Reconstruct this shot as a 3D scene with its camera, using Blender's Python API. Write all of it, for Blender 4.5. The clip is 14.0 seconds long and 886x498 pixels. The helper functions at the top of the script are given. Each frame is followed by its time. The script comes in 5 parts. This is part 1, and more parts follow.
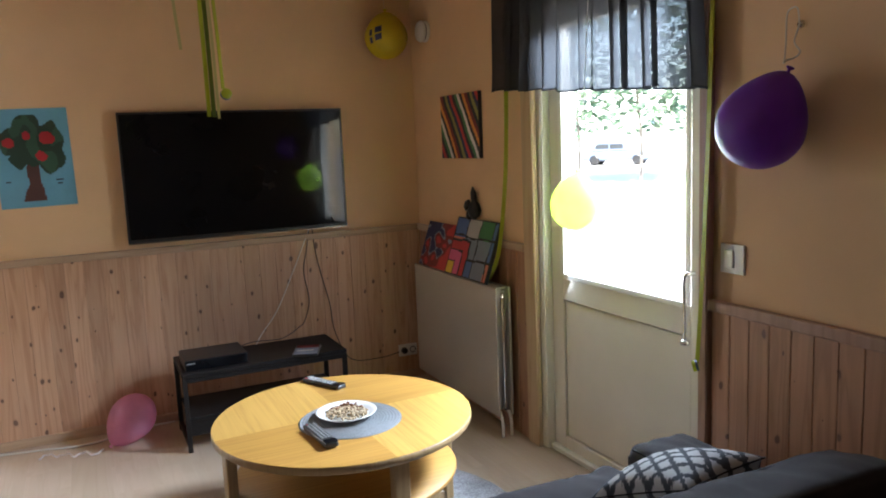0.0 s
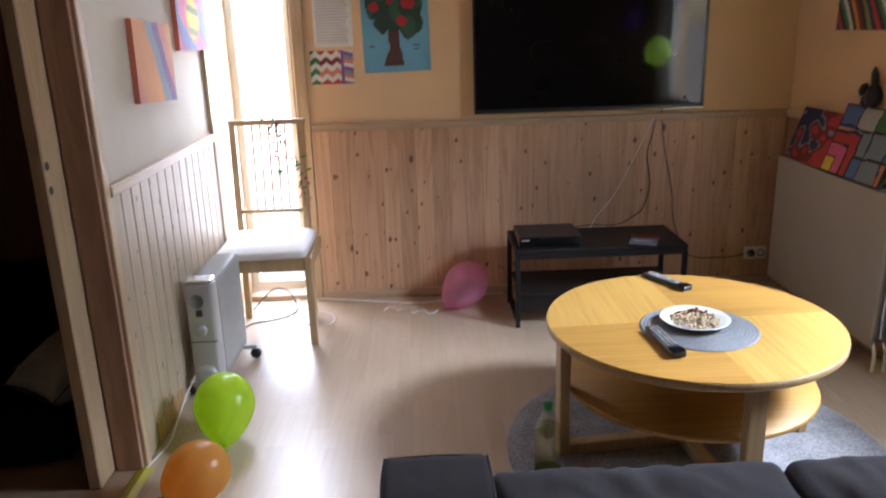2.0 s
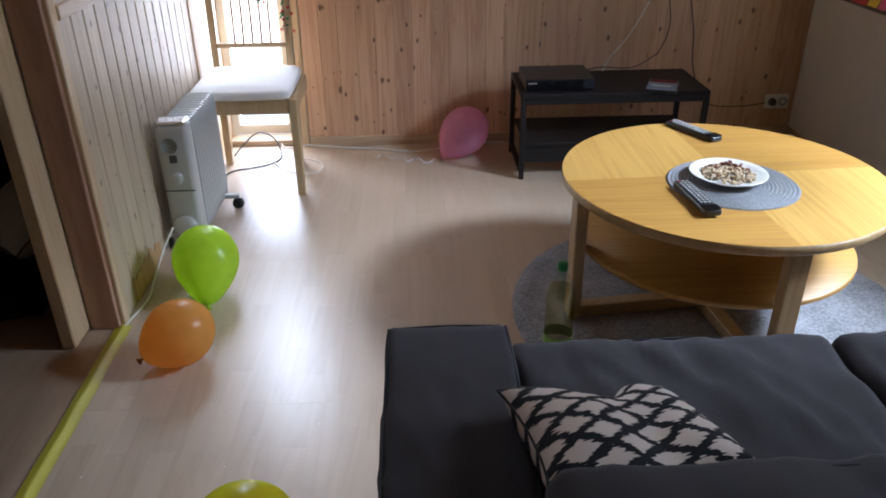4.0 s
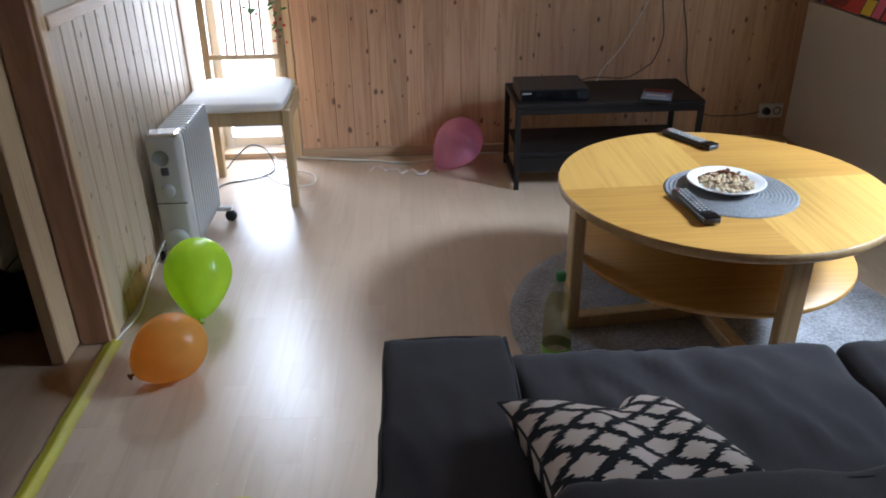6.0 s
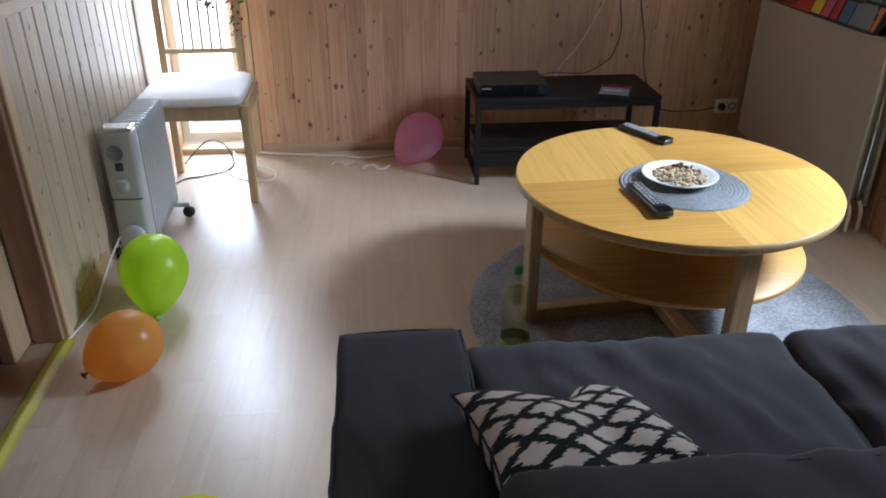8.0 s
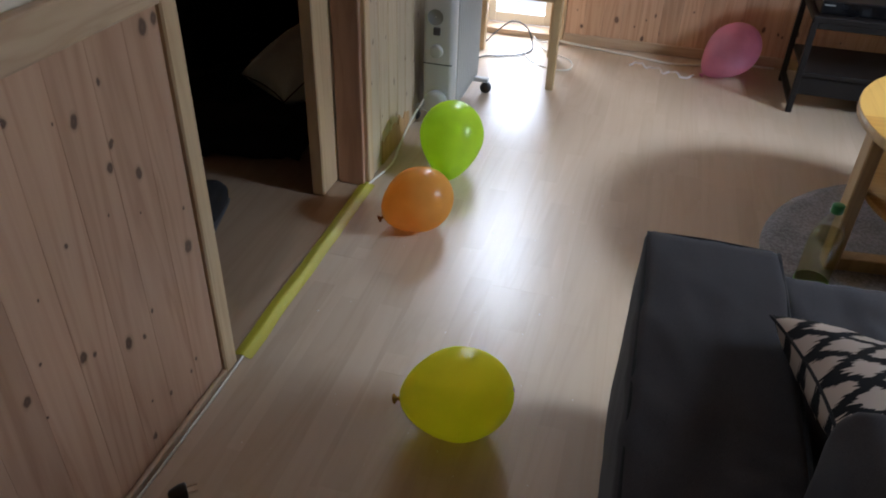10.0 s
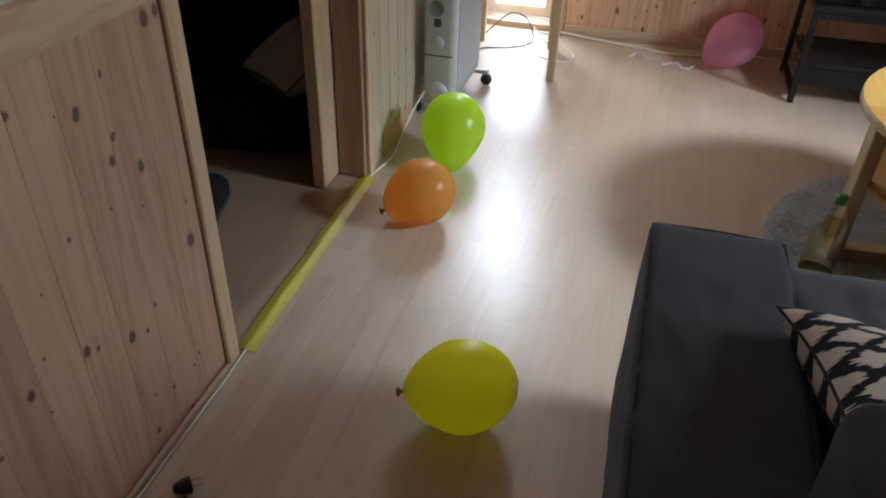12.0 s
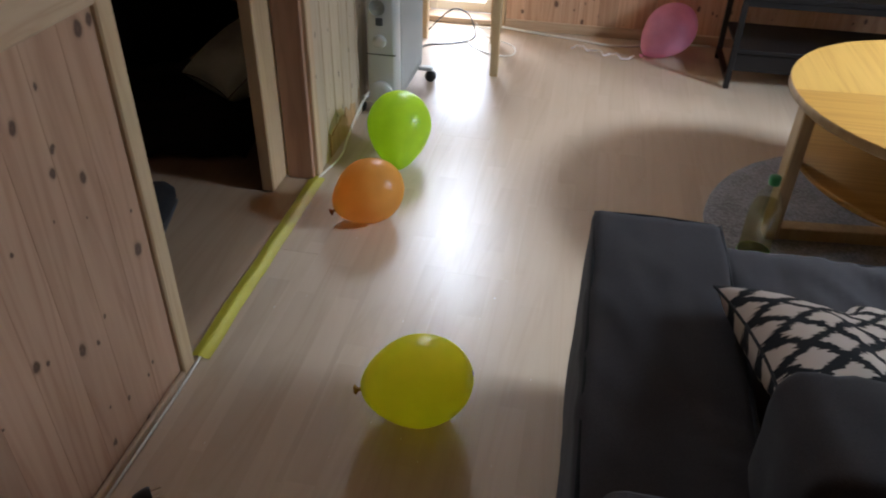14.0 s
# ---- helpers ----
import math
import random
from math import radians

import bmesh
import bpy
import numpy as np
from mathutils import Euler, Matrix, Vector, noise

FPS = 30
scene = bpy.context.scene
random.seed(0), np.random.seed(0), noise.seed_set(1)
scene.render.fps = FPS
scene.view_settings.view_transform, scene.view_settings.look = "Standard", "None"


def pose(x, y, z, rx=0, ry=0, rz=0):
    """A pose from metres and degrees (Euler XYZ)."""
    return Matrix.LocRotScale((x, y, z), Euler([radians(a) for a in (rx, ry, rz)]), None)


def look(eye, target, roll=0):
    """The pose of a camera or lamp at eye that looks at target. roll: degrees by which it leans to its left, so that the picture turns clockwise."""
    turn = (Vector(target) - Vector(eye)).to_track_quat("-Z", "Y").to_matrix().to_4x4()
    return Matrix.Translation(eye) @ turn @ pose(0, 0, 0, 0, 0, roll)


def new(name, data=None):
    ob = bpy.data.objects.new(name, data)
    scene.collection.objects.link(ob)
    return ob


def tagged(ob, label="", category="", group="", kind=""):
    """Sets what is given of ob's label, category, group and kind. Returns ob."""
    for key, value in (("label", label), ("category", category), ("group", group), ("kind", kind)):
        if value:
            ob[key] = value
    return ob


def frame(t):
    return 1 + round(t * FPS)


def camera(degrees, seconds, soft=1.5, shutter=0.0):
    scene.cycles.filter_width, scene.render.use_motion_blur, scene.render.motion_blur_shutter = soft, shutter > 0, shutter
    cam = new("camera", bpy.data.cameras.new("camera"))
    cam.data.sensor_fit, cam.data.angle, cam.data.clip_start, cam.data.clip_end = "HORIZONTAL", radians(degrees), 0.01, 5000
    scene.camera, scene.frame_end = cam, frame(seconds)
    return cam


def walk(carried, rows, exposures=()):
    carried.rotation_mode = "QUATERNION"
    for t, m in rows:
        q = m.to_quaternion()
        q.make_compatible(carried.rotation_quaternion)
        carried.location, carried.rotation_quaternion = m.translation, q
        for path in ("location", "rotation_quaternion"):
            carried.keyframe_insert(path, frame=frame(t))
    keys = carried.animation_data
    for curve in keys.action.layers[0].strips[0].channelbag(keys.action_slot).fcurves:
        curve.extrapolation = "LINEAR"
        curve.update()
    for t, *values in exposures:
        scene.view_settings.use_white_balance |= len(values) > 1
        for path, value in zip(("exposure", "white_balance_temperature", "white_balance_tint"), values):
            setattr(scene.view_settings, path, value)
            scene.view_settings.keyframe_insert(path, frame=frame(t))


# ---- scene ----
cam = camera(60.8, 14.0, 1.9, 0.36)
PATH = [
    (0, (-0.01, -0.131, 1.513), (0.838, 1.658, 1.231), -2.4),
    (0.5, (-0.004, -0.13, 1.509), (0.819, 1.669, 1.215), -2.1),
    (1, (-0.054, -0.076, 1.488), (0.5, 1.813, 1.133), -3.0),
    (1.5, (-0.089, 0.025, 1.49), (0.166, 1.962, 1.062), -2.5),
    (2, (-0.076, 0.163, 1.486), (-0.039, 2.081, 0.922), -1.8),
    (2.5, (-0.061, 0.262, 1.46), (-0.075, 2.113, 0.704), -1.2),
    (3, (-0.09, 0.327, 1.436), (-0.119, 2.105, 0.521), -0.5),
    (3.5, (-0.127, 0.405, 1.409), (-0.078, 2.17, 0.471), -0.5),
    (6, (-0.142, 0.453, 1.369), (-0.057, 2.235, 0.465), -0.8),
    (6.5, (-0.141, 0.452, 1.372), (-0.061, 2.234, 0.467), -0.3),
    (7, (-0.131, 0.453, 1.368), (-0.017, 2.232, 0.461), -0.0),
    (7.5, (-0.123, 0.45, 1.368), (0.029, 2.228, 0.465), 0.1),
    (8, (-0.118, 0.444, 1.367), (0.055, 2.214, 0.453), 0.1),
    (8.5, (-0.139, 0.437, 1.366), (-0.084, 2.211, 0.443), -0.8),
    (9, (-0.217, 0.432, 1.331), (-0.553, 2.082, 0.251), -1.1),
    (11.5, (-0.283, 0.425, 1.306), (-0.726, 2.001, 0.157), 2.9),
    (12, (-0.279, 0.428, 1.307), (-0.696, 2.011, 0.159), 1.8),
    (12.5, (-0.274, 0.432, 1.308), (-0.68, 2.023, 0.168), 1.5),
    (13, (-0.27, 0.432, 1.31), (-0.656, 2.034, 0.176), 1.5),
    (13.5, (-0.267, 0.423, 1.314), (-0.653, 2.021, 0.174), 1.4),
    (14, (-0.262, 0.412, 1.32), (-0.564, 2.018, 0.167), 1.4),
]
EXPOSURES = [(0, 3.18, 6300, 10), (1.0, 3.13, 6220, 10), (1.5, 3.16, 6330, 13), (2.0, 3.12, 6450, 17), (2.5, 2.98, 6330, 15), (3.5, 2.92, 6120, 14), (6.0, 2.89, 6100, 10), (8.5, 2.89, 6100, 10), (9.0, 2.84, 6150, 10), (11.5, 3.07, 6500, 10), (14, 3.05, 6500, 10)]
walk(cam, [(t, look(eye, target, roll)) for t, eye, target, roll in PATH], EXPOSURES)

# ---- world and light ----
world = bpy.data.worlds.new("world")
scene.world = world
world.use_nodes = True
_wn = world.node_tree.nodes
_sky = _wn.new("ShaderNodeTexSky")
_sky.sky_type = "NISHITA"
_sky.sun_disc = False
_sky.sun_elevation = radians(48)
_sky.sun_rotation = radians(200)
world.node_tree.links.new(_sky.outputs["Color"], _wn["Background"].inputs["Color"])
_wn["Background"].inputs["Strength"].default_value = 0.15

sun = new("sun", bpy.data.lights.new("sun", "SUN"))
sun.data.energy, sun.data.angle, sun.data.color = 5.0, radians(0.6), (1.0, 0.95, 0.88)
sun.matrix_world = look((-3.0, -8.0, 9.4), (0, 0, 0))


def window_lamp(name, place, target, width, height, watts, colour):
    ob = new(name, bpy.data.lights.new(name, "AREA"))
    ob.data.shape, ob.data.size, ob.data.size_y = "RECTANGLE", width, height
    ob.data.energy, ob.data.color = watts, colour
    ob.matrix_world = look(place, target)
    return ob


window_lamp("window_daylight", (-0.945, 4.50, 1.18), (-0.945, 0, 1.10), 0.28, 2.10, 5.2, (0.78, 0.86, 1.0))
window_lamp("window_skylight", (-0.90, 6.00, 3.10), (-0.85, 3.30, 0.30), 1.6, 1.6, 31, (0.76, 0.855, 1.0))
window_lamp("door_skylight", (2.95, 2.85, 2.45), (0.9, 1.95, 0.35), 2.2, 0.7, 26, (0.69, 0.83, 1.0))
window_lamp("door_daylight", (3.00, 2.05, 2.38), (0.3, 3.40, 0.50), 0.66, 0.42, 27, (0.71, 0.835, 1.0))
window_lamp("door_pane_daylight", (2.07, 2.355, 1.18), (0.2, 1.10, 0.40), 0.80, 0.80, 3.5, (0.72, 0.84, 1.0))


# ---- materials ----
def material(name):
    m = bpy.data.materials.new(name)
    m.use_nodes = True
    nt = m.node_tree
    return m, nt, nt.nodes["Principled BSDF"]


def node(nt, kind, **inputs):
    n = nt.nodes.new(kind)
    for k, v in inputs.items():
        key = k.replace("_", " ")
        if key in n.inputs:
            n.inputs[key].default_value = v
    return n


def ramp(nt, source, stops):
    r = nt.nodes.new("ShaderNodeValToRGB")
    e = r.color_ramp.elements
    while len(e) < len(stops):
        e.new(0.5)
    for el, (p, c) in zip(e, stops):
        el.position, el.color = p, (*c, 1)
    nt.links.new(source, r.inputs["Fac"])
    return r


def mixed(nt, fac, a, b, mode="MIX"):
    n = nt.nodes.new("ShaderNodeMix")
    n.data_type, n.blend_type = "RGBA", mode
    for sock, v in ((n.inputs[0], fac), (n.inputs[6], a), (n.inputs[7], b)):
        if isinstance(v, bpy.types.NodeSocket):
            nt.links.new(v, sock)
        elif isinstance(v, tuple):
            sock.default_value = (*v, 1)
        else:
            sock.default_value = v
    return n.outputs[2]


def coords(nt, scale=(1, 1, 1), shift=True):
    """World position, scaled, with an offset that differs from piece to piece."""
    g = nt.nodes.new("ShaderNodeNewGeometry")
    m = nt.nodes.new("ShaderNodeMapping")
    m.inputs["Scale"].default_value = scale
    nt.links.new(g.outputs["Position"], m.inputs["Vector"])
    if shift:
        o = nt.nodes.new("ShaderNodeObjectInfo")
        c = nt.nodes.new("ShaderNodeMath")
        c.operation = "MULTIPLY"
        c.inputs[1].default_value = 37.0
        nt.links.new(o.outputs["Random"], c.inputs[0])
        nt.links.new(c.outputs[0], m.inputs["Location"])
        return m.outputs["Vector"], o.outputs["Random"]
    return m.outputs["Vector"], None


def bumped(nt, bsdf, height, strength=0.2, distance=0.002):
    b = node(nt, "ShaderNodeBump", Strength=strength, Distance=distance)
    nt.links.new(height, b.inputs["Height"])
    nt.links.new(b.outputs["Normal"], bsdf.inputs["Normal"])


def plain(name, colour, rough=0.5, metal=0.0, grain=60.0, vary=0.12, bump=0.08, coat=0.0):
    """A painted, plastic or metal surface with slight unevenness at two scales."""
    m, nt, b = material(name)
    v, _ = coords(nt, shift=False)
    fine = node(nt, "ShaderNodeTexNoise", Scale=grain, Detail=4.0)
    wide = node(nt, "ShaderNodeTexNoise", Scale=3.5, Detail=3.0)
    for n in (fine, wide):
        nt.links.new(v, n.inputs["Vector"])
    dark = tuple(c * (1 - vary) for c in colour)
    light = tuple(min(1, c * (1 + vary)) for c in colour)
    c1 = ramp(nt, wide.outputs["Fac"], [(0.3, dark), (0.7, light)])
    c2 = mixed(nt, fine.outputs["Fac"], c1.outputs["Color"], mixed(nt, 0.5, c1.outputs["Color"], dark))
    nt.links.new(c2, b.inputs["Base Color"])
    b.inputs["Roughness"].default_value, b.inputs["Metallic"].default_value = rough, metal
    b.inputs["Coat Weight"].default_value = coat
    bumped(nt, b, fine.outputs["Fac"], bump)
    return m


def wood(name, light, dark, along="z", knots=True, rough=0.5, tone=0.25, bands=7.0, coat=0.0, knot=(0.10, 0.045, 0.03), strips=False, knot_size=0.168, knot_grid=(11.0, 11.0, 6.0), swirl=1.4):
    """Timber with grain that runs along one axis and differs from board to board."""
    m, nt, b = material(name)
    fine = {"x": (2.2, 55, 55), "y": (55, 2.2, 55), "z": (55, 55, 2.2)}[along]
    slow = {"x": (0.5, bands, bands), "y": (bands, 0.5, bands), "z": (bands, bands, 0.5)}[along]
    v1, rnd = coords(nt, fine)
    v2, _ = coords(nt, slow)
    n1, n2 = node(nt, "ShaderNodeTexNoise", Scale=1.0, Detail=6.0, Distortion=0.4), node(nt, "ShaderNodeTexNoise", Scale=1.6, Detail=3.0, Distortion=swirl)
    nt.links.new(v1, n1.inputs["Vector"]), nt.links.new(v2, n2.inputs["Vector"])
    wave = node(nt, "ShaderNodeMath")
    wave.operation = "MULTIPLY"
    wave.inputs[1].default_value = 9.0
    nt.links.new(n2.outputs["Fac"], wave.inputs[0])
    ring = node(nt, "ShaderNodeMath")
    ring.operation = "PINGPONG"
    ring.inputs[1].default_value = 1.0
    nt.links.new(wave.outputs[0], ring.inputs[0])
    body = ramp(nt, ring.outputs[0], [(0.0, light), (0.6, tuple(0.65 * a + 0.35 * c for a, c in zip(light, dark))), (1.0, dark)])
    c = mixed(nt, 0.35, body.outputs["Color"], ramp(nt, n1.outputs["Fac"], [(0.25, dark), (0.75, light)]).outputs["Color"])
    shade = ramp(nt, rnd, [(0.0, (1 - tone,) * 3), (1.0, (1.0,) * 3)])
    c = mixed(nt, 1.0, c, shade.outputs["Color"], "MULTIPLY")
    if strips:
        v4, _ = coords(nt, (1, 1, 1))
        sep = nt.nodes.new("ShaderNodeSeparateXYZ")
        nt.links.new(v4, sep.inputs[0])
        turn = nt.nodes.new("ShaderNodeCombineXYZ")
        nt.links.new(sep.outputs[1], turn.inputs[0]), nt.links.new(sep.outputs[0], turn.inputs[1])
        staves = node(nt, "ShaderNodeTexBrick", Scale=1.0)
        staves.inputs["Color1"].default_value, staves.inputs["Color2"].default_value = (0.90, 0.885, 0.86, 1), (1, 1, 1, 1)
        staves.inputs["Mortar Size"].default_value = 0.0
        staves.inputs["Brick Width"].default_value, staves.inputs["Row Height"].default_value = 0.38, 0.0648
        staves.offset = 0.37
        nt.links.new(turn.outputs[0], staves.inputs["Vector"])
        c = mixed(nt, 1.0, c, staves.outputs["Color"], "MULTIPLY")
    if knots:
        v3, _ = coords(nt, knot_grid)
        xyz = nt.nodes.new("ShaderNodeSeparateXYZ")
        nt.links.new(v3, xyz.inputs[0])
        across = nt.nodes.new("ShaderNodeMath")
        nt.links.new(xyz.outputs[0], across.inputs[0]), nt.links.new(xyz.outputs[1], across.inputs[1])
        flat = nt.nodes.new("ShaderNodeCombineXYZ")
        nt.links.new(across.outputs[0], flat.inputs[0]), nt.links.new(xyz.outputs[2], flat.inputs[1])
        vo = node(nt, "ShaderNodeTexVoronoi", Scale=1.0, Randomness=1.0)
        vo.voronoi_dimensions = "2D"
        warp = node(nt, "ShaderNodeTexNoise", Scale=3.0, Detail=3.0)
        nt.links.new(flat.outputs[0], warp.inputs["Vector"])
        bent = nt.nodes.new("ShaderNodeVectorMath")
        bent.operation = "MULTIPLY_ADD"
        bent.inputs[1].default_value = (0.16, 0.16, 0.0)
        nt.links.new(warp.outputs["Color"], bent.inputs[0]), nt.links.new(flat.outputs[0], bent.inputs[2])
        nt.links.new(bent.outputs[0], vo.inputs["Vector"])
        size = nt.nodes.new("ShaderNodeMapRange")
        size.inputs["From Min"].default_value, size.inputs["From Max"].default_value = 0.36, 1.0
        size.inputs["To Min"].default_value, size.inputs["To Max"].default_value = 0.002, knot_size
        nt.links.new(vo.outputs["Color"], size.inputs["Value"])
        rel = nt.nodes.new("ShaderNodeMath")
        rel.operation = "DIVIDE"
        nt.links.new(vo.outputs["Distance"], rel.inputs[0]), nt.links.new(size.outputs[0], rel.inputs[1])
        spot = ramp(nt, rel.outputs[0], [(0.0, (0.80,) * 3), (0.30, (0.92,) * 3), (0.52, (0.84,) * 3), (0.66, (0.25,) * 3), (1.0, (0, 0, 0))])
        c = mixed(nt, spot.outputs["Color"], c, knot)
    nt.links.new(c, b.inputs["Base Color"])
    b.inputs["Roughness"].default_value = rough
    b.inputs["Coat Weight"].default_value = coat
    b.inputs["Coat Roughness"].default_value = 0.15
    bumped(nt, b, n1.outputs["Fac"], 0.25, 0.0015)
    return m


def fabric(name, colour, weave=900.0, rough=0.95, vary=0.25):
    m, nt, b = material(name)
    v, _ = coords(nt, shift=False)
    w1 = node(nt, "ShaderNodeTexNoise", Scale=weave, Detail=2.0)
    w2 = node(nt, "ShaderNodeTexNoise", Scale=7.0, Detail=5.0)
    for n in (w1, w2):
        nt.links.new(v, n.inputs["Vector"])
    c1 = ramp(nt, w2.outputs["Fac"], [(0.3, tuple(c * (1 - vary) for c in colour)), (0.7, tuple(c * (1 + vary) for c in colour))])
    c2 = mixed(nt, 0.6, c1.outputs["Color"], ramp(nt, w1.outputs["Fac"], [(0.35, tuple(c * 0.6 for c in colour)), (0.65, tuple(c * 1.5 for c in colour))]).outputs["Color"])
    nt.links.new(c2, b.inputs["Base Color"])
    b.inputs["Roughness"].default_value = rough
    b.inputs["Sheen Weight"].default_value = 0.04
    b.inputs["Specular IOR Level"].default_value = 0.15
    bumped(nt, b, w1.outputs["Fac"], 0.3, 0.001)
    return m


def rubber(name, colour, through_light=0.45, vary=0.08, clear=0.0, tint=None):
    """Balloon skin: glossy, letting some light through scattered and some straight."""
    m, nt, b = material(name)
    v, _ = coords(nt, shift=False)
    n = node(nt, "ShaderNodeTexNoise", Scale=14.0, Detail=4.0)
    nt.links.new(v, n.inputs["Vector"])
    c = ramp(nt, n.outputs["Fac"], [(0.3, tuple(x * (1 - vary) for x in colour)), (0.7, tuple(min(1, x * (1 + vary)) for x in colour))])
    nt.links.new(c.outputs["Color"], b.inputs["Base Color"])
    b.inputs["Roughness"].default_value = 0.27
    t = nt.nodes.new("ShaderNodeBsdfTranslucent")
    nt.links.new(c.outputs["Color"], t.inputs["Color"])
    mx = nt.nodes.new("ShaderNodeMixShader")
    mx.inputs[0].default_value = through_light
    nt.links.new(b.outputs[0], mx.inputs[1]), nt.links.new(t.outputs[0], mx.inputs[2])
    tr = nt.nodes.new("ShaderNodeBsdfTransparent")
    if tint:
        tr.inputs["Color"].default_value = (*tint, 1)
    else:
        nt.links.new(c.outputs["Color"], tr.inputs["Color"])
    skin = nt.nodes.new("ShaderNodeMixShader")
    skin.inputs[0].default_value = clear
    nt.links.new(mx.outputs[0], skin.inputs[1]), nt.links.new(tr.outputs[0], skin.inputs[2])
    nt.links.new(skin.outputs[0], nt.nodes["Material Output"].inputs["Surface"])
    return m


def glass(name, colour=(1, 1, 1), rough=0.0, clear=0.92):
    m, nt, b = material(name)
    t = nt.nodes.new("ShaderNodeBsdfTransparent")
    t.inputs["Color"].default_value = (*colour, 1)
    g = node(nt, "ShaderNodeBsdfGlossy", Roughness=0.03 + rough)
    mx = nt.nodes.new("ShaderNodeMixShader")
    mx.inputs[0].default_value = 1 - clear
    nt.links.new(t.outputs[0], mx.inputs[1]), nt.links.new(g.outputs[0], mx.inputs[2])
    nt.links.new(mx.outputs[0], nt.nodes["Material Output"].inputs["Surface"])
    return m


PINE = wood("whitewashed_pine", (0.60, 0.372, 0.248), (0.445, 0.238, 0.148), rough=0.45, tone=0.2, knot=(0.060, 0.024, 0.012), knot_size=0.245, knot_grid=(12.0, 12.0, 8.6))
WALL_PINE = wood("panelling_pine", (0.68, 0.435, 0.28), (0.49, 0.27, 0.155), rough=0.45, tone=0.22, bands=9.0, knot=(0.085, 0.038, 0.026), knot_size=0.23, knot_grid=(12.0, 12.0, 7.2))
WASHED_PINE = wood("washed_pine", (0.58, 0.465, 0.33), (0.45, 0.34, 0.225), rough=0.45, tone=0.16, bands=9.0, knot=(0.11, 0.065, 0.045), knot_size=0.19, knot_grid=(16.0, 16.0, 7.5))
# Panelling pine made darker and redder: the east wall's shade in its colour
DARKENED_PINE = wood("darkened_pine", (0.50, 0.27, 0.155), (0.34, 0.17, 0.09), rough=0.42, tone=0.3, knot=(0.10, 0.045, 0.03), knot_size=0.22)
PINE_TRIM = wood("pine_trim", (0.62, 0.46, 0.28), (0.48, 0.32, 0.18), rough=0.4, knots=False)
PINE_TRIM_X = wood("pine_trim_along_wall", (0.62, 0.45, 0.30), (0.48, 0.32, 0.20), "x", False, rough=0.4)
PINE_TRIM_Y = wood("pine_trim_along_side", (0.62, 0.45, 0.30), (0.48, 0.32, 0.20), "y", False, rough=0.4)
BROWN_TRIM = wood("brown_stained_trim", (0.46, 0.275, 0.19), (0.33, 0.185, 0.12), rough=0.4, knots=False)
LAMINATE = wood("beech_laminate", (0.505, 0.398, 0.298), (0.46, 0.352, 0.252), "y", False, rough=0.30, tone=0.04, bands=5.0, strips=True)
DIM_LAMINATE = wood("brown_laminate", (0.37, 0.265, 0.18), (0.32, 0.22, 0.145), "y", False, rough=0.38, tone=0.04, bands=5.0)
OAK = wood("oak_veneer_a", (0.52, 0.282, 0.064), (0.385, 0.188, 0.040), "x", False, rough=0.42, tone=0.12, bands=22.0, swirl=0.25)
OAK_B = wood("oak_veneer_b", (0.62, 0.366, 0.096), (0.475, 0.258, 0.058), "y", False, rough=0.42, tone=0.12, bands=22.0, swirl=0.25)
OAK_LEG = wood("oak_legs", (0.46, 0.31, 0.15), (0.35, 0.22, 0.10), "z", False, rough=0.4, tone=0.1)
BEECH = wood("beech_chair", (0.52, 0.37, 0.20), (0.42, 0.28, 0.14), "z", False, rough=0.4, tone=0.1)
WALLPAPER = plain("apricot_wallpaper", (0.72, 0.482, 0.275), 0.8, grain=220, vary=0.05, bump=0.15)
WALLPAPER_PALE = plain("cream_wallpaper", (0.68, 0.62, 0.53), 0.8, grain=220, vary=0.05, bump=0.15)
CEILING = wood("ceiling_pine", (0.58, 0.40, 0.27), (0.46, 0.29, 0.18), "y", False, rough=0.5, tone=0.1)
WHITE = plain("white_paint", (0.74, 0.71, 0.64), 0.45, vary=0.04)
CREAM = plain("cream_door_paint", (0.68, 0.63, 0.53), 0.45, vary=0.05)
# White enamel darkened: the shade of the radiator's corner is in this colour
RAD_SHADED = plain("shaded_radiator_enamel", (0.43, 0.392, 0.338), 0.4, vary=0.04)
PORCELAIN = plain("white_porcelain", (0.82, 0.81, 0.78), 0.15, vary=0.02, bump=0.0)
BLACK = plain("black_plastic", (0.012, 0.012, 0.013), 0.35, vary=0.2)
BLACK_WOOD = plain("black_brown_lacquer", (0.016, 0.013, 0.012), 0.5, vary=0.25)
BLACK_WOOD.node_tree.nodes["Principled BSDF"].inputs["Specular IOR Level"].default_value = 0.22
DARK_GREY = plain("dark_grey_plastic", (0.05, 0.05, 0.055), 0.45)
CHROME = plain("chrome", (0.7, 0.7, 0.7), 0.15, 1.0, vary=0.03, bump=0.02)
SILVER = plain("heater_silver", (0.47, 0.48, 0.47), 0.36, 0.25, vary=0.05)
WHITE_PLASTIC = plain("white_plastic", (0.75, 0.74, 0.70), 0.35, vary=0.03, bump=0.02)
SOFA = fabric("charcoal_cotton", (0.0345, 0.0305, 0.0322))
SOFA_EDGE = fabric("charcoal_piping", (0.013, 0.0125, 0.0135))
SEAT_WHITE = fabric("white_upholstery", (0.74, 0.73, 0.71), vary=0.05)
RUG = fabric("grey_shag", (0.215, 0.212, 0.22), 120.0, vary=0.5)
MAT = fabric("grey_placemat", (0.22, 0.225, 0.235), 300.0, vary=0.2)
GLASS = glass("window_glass")
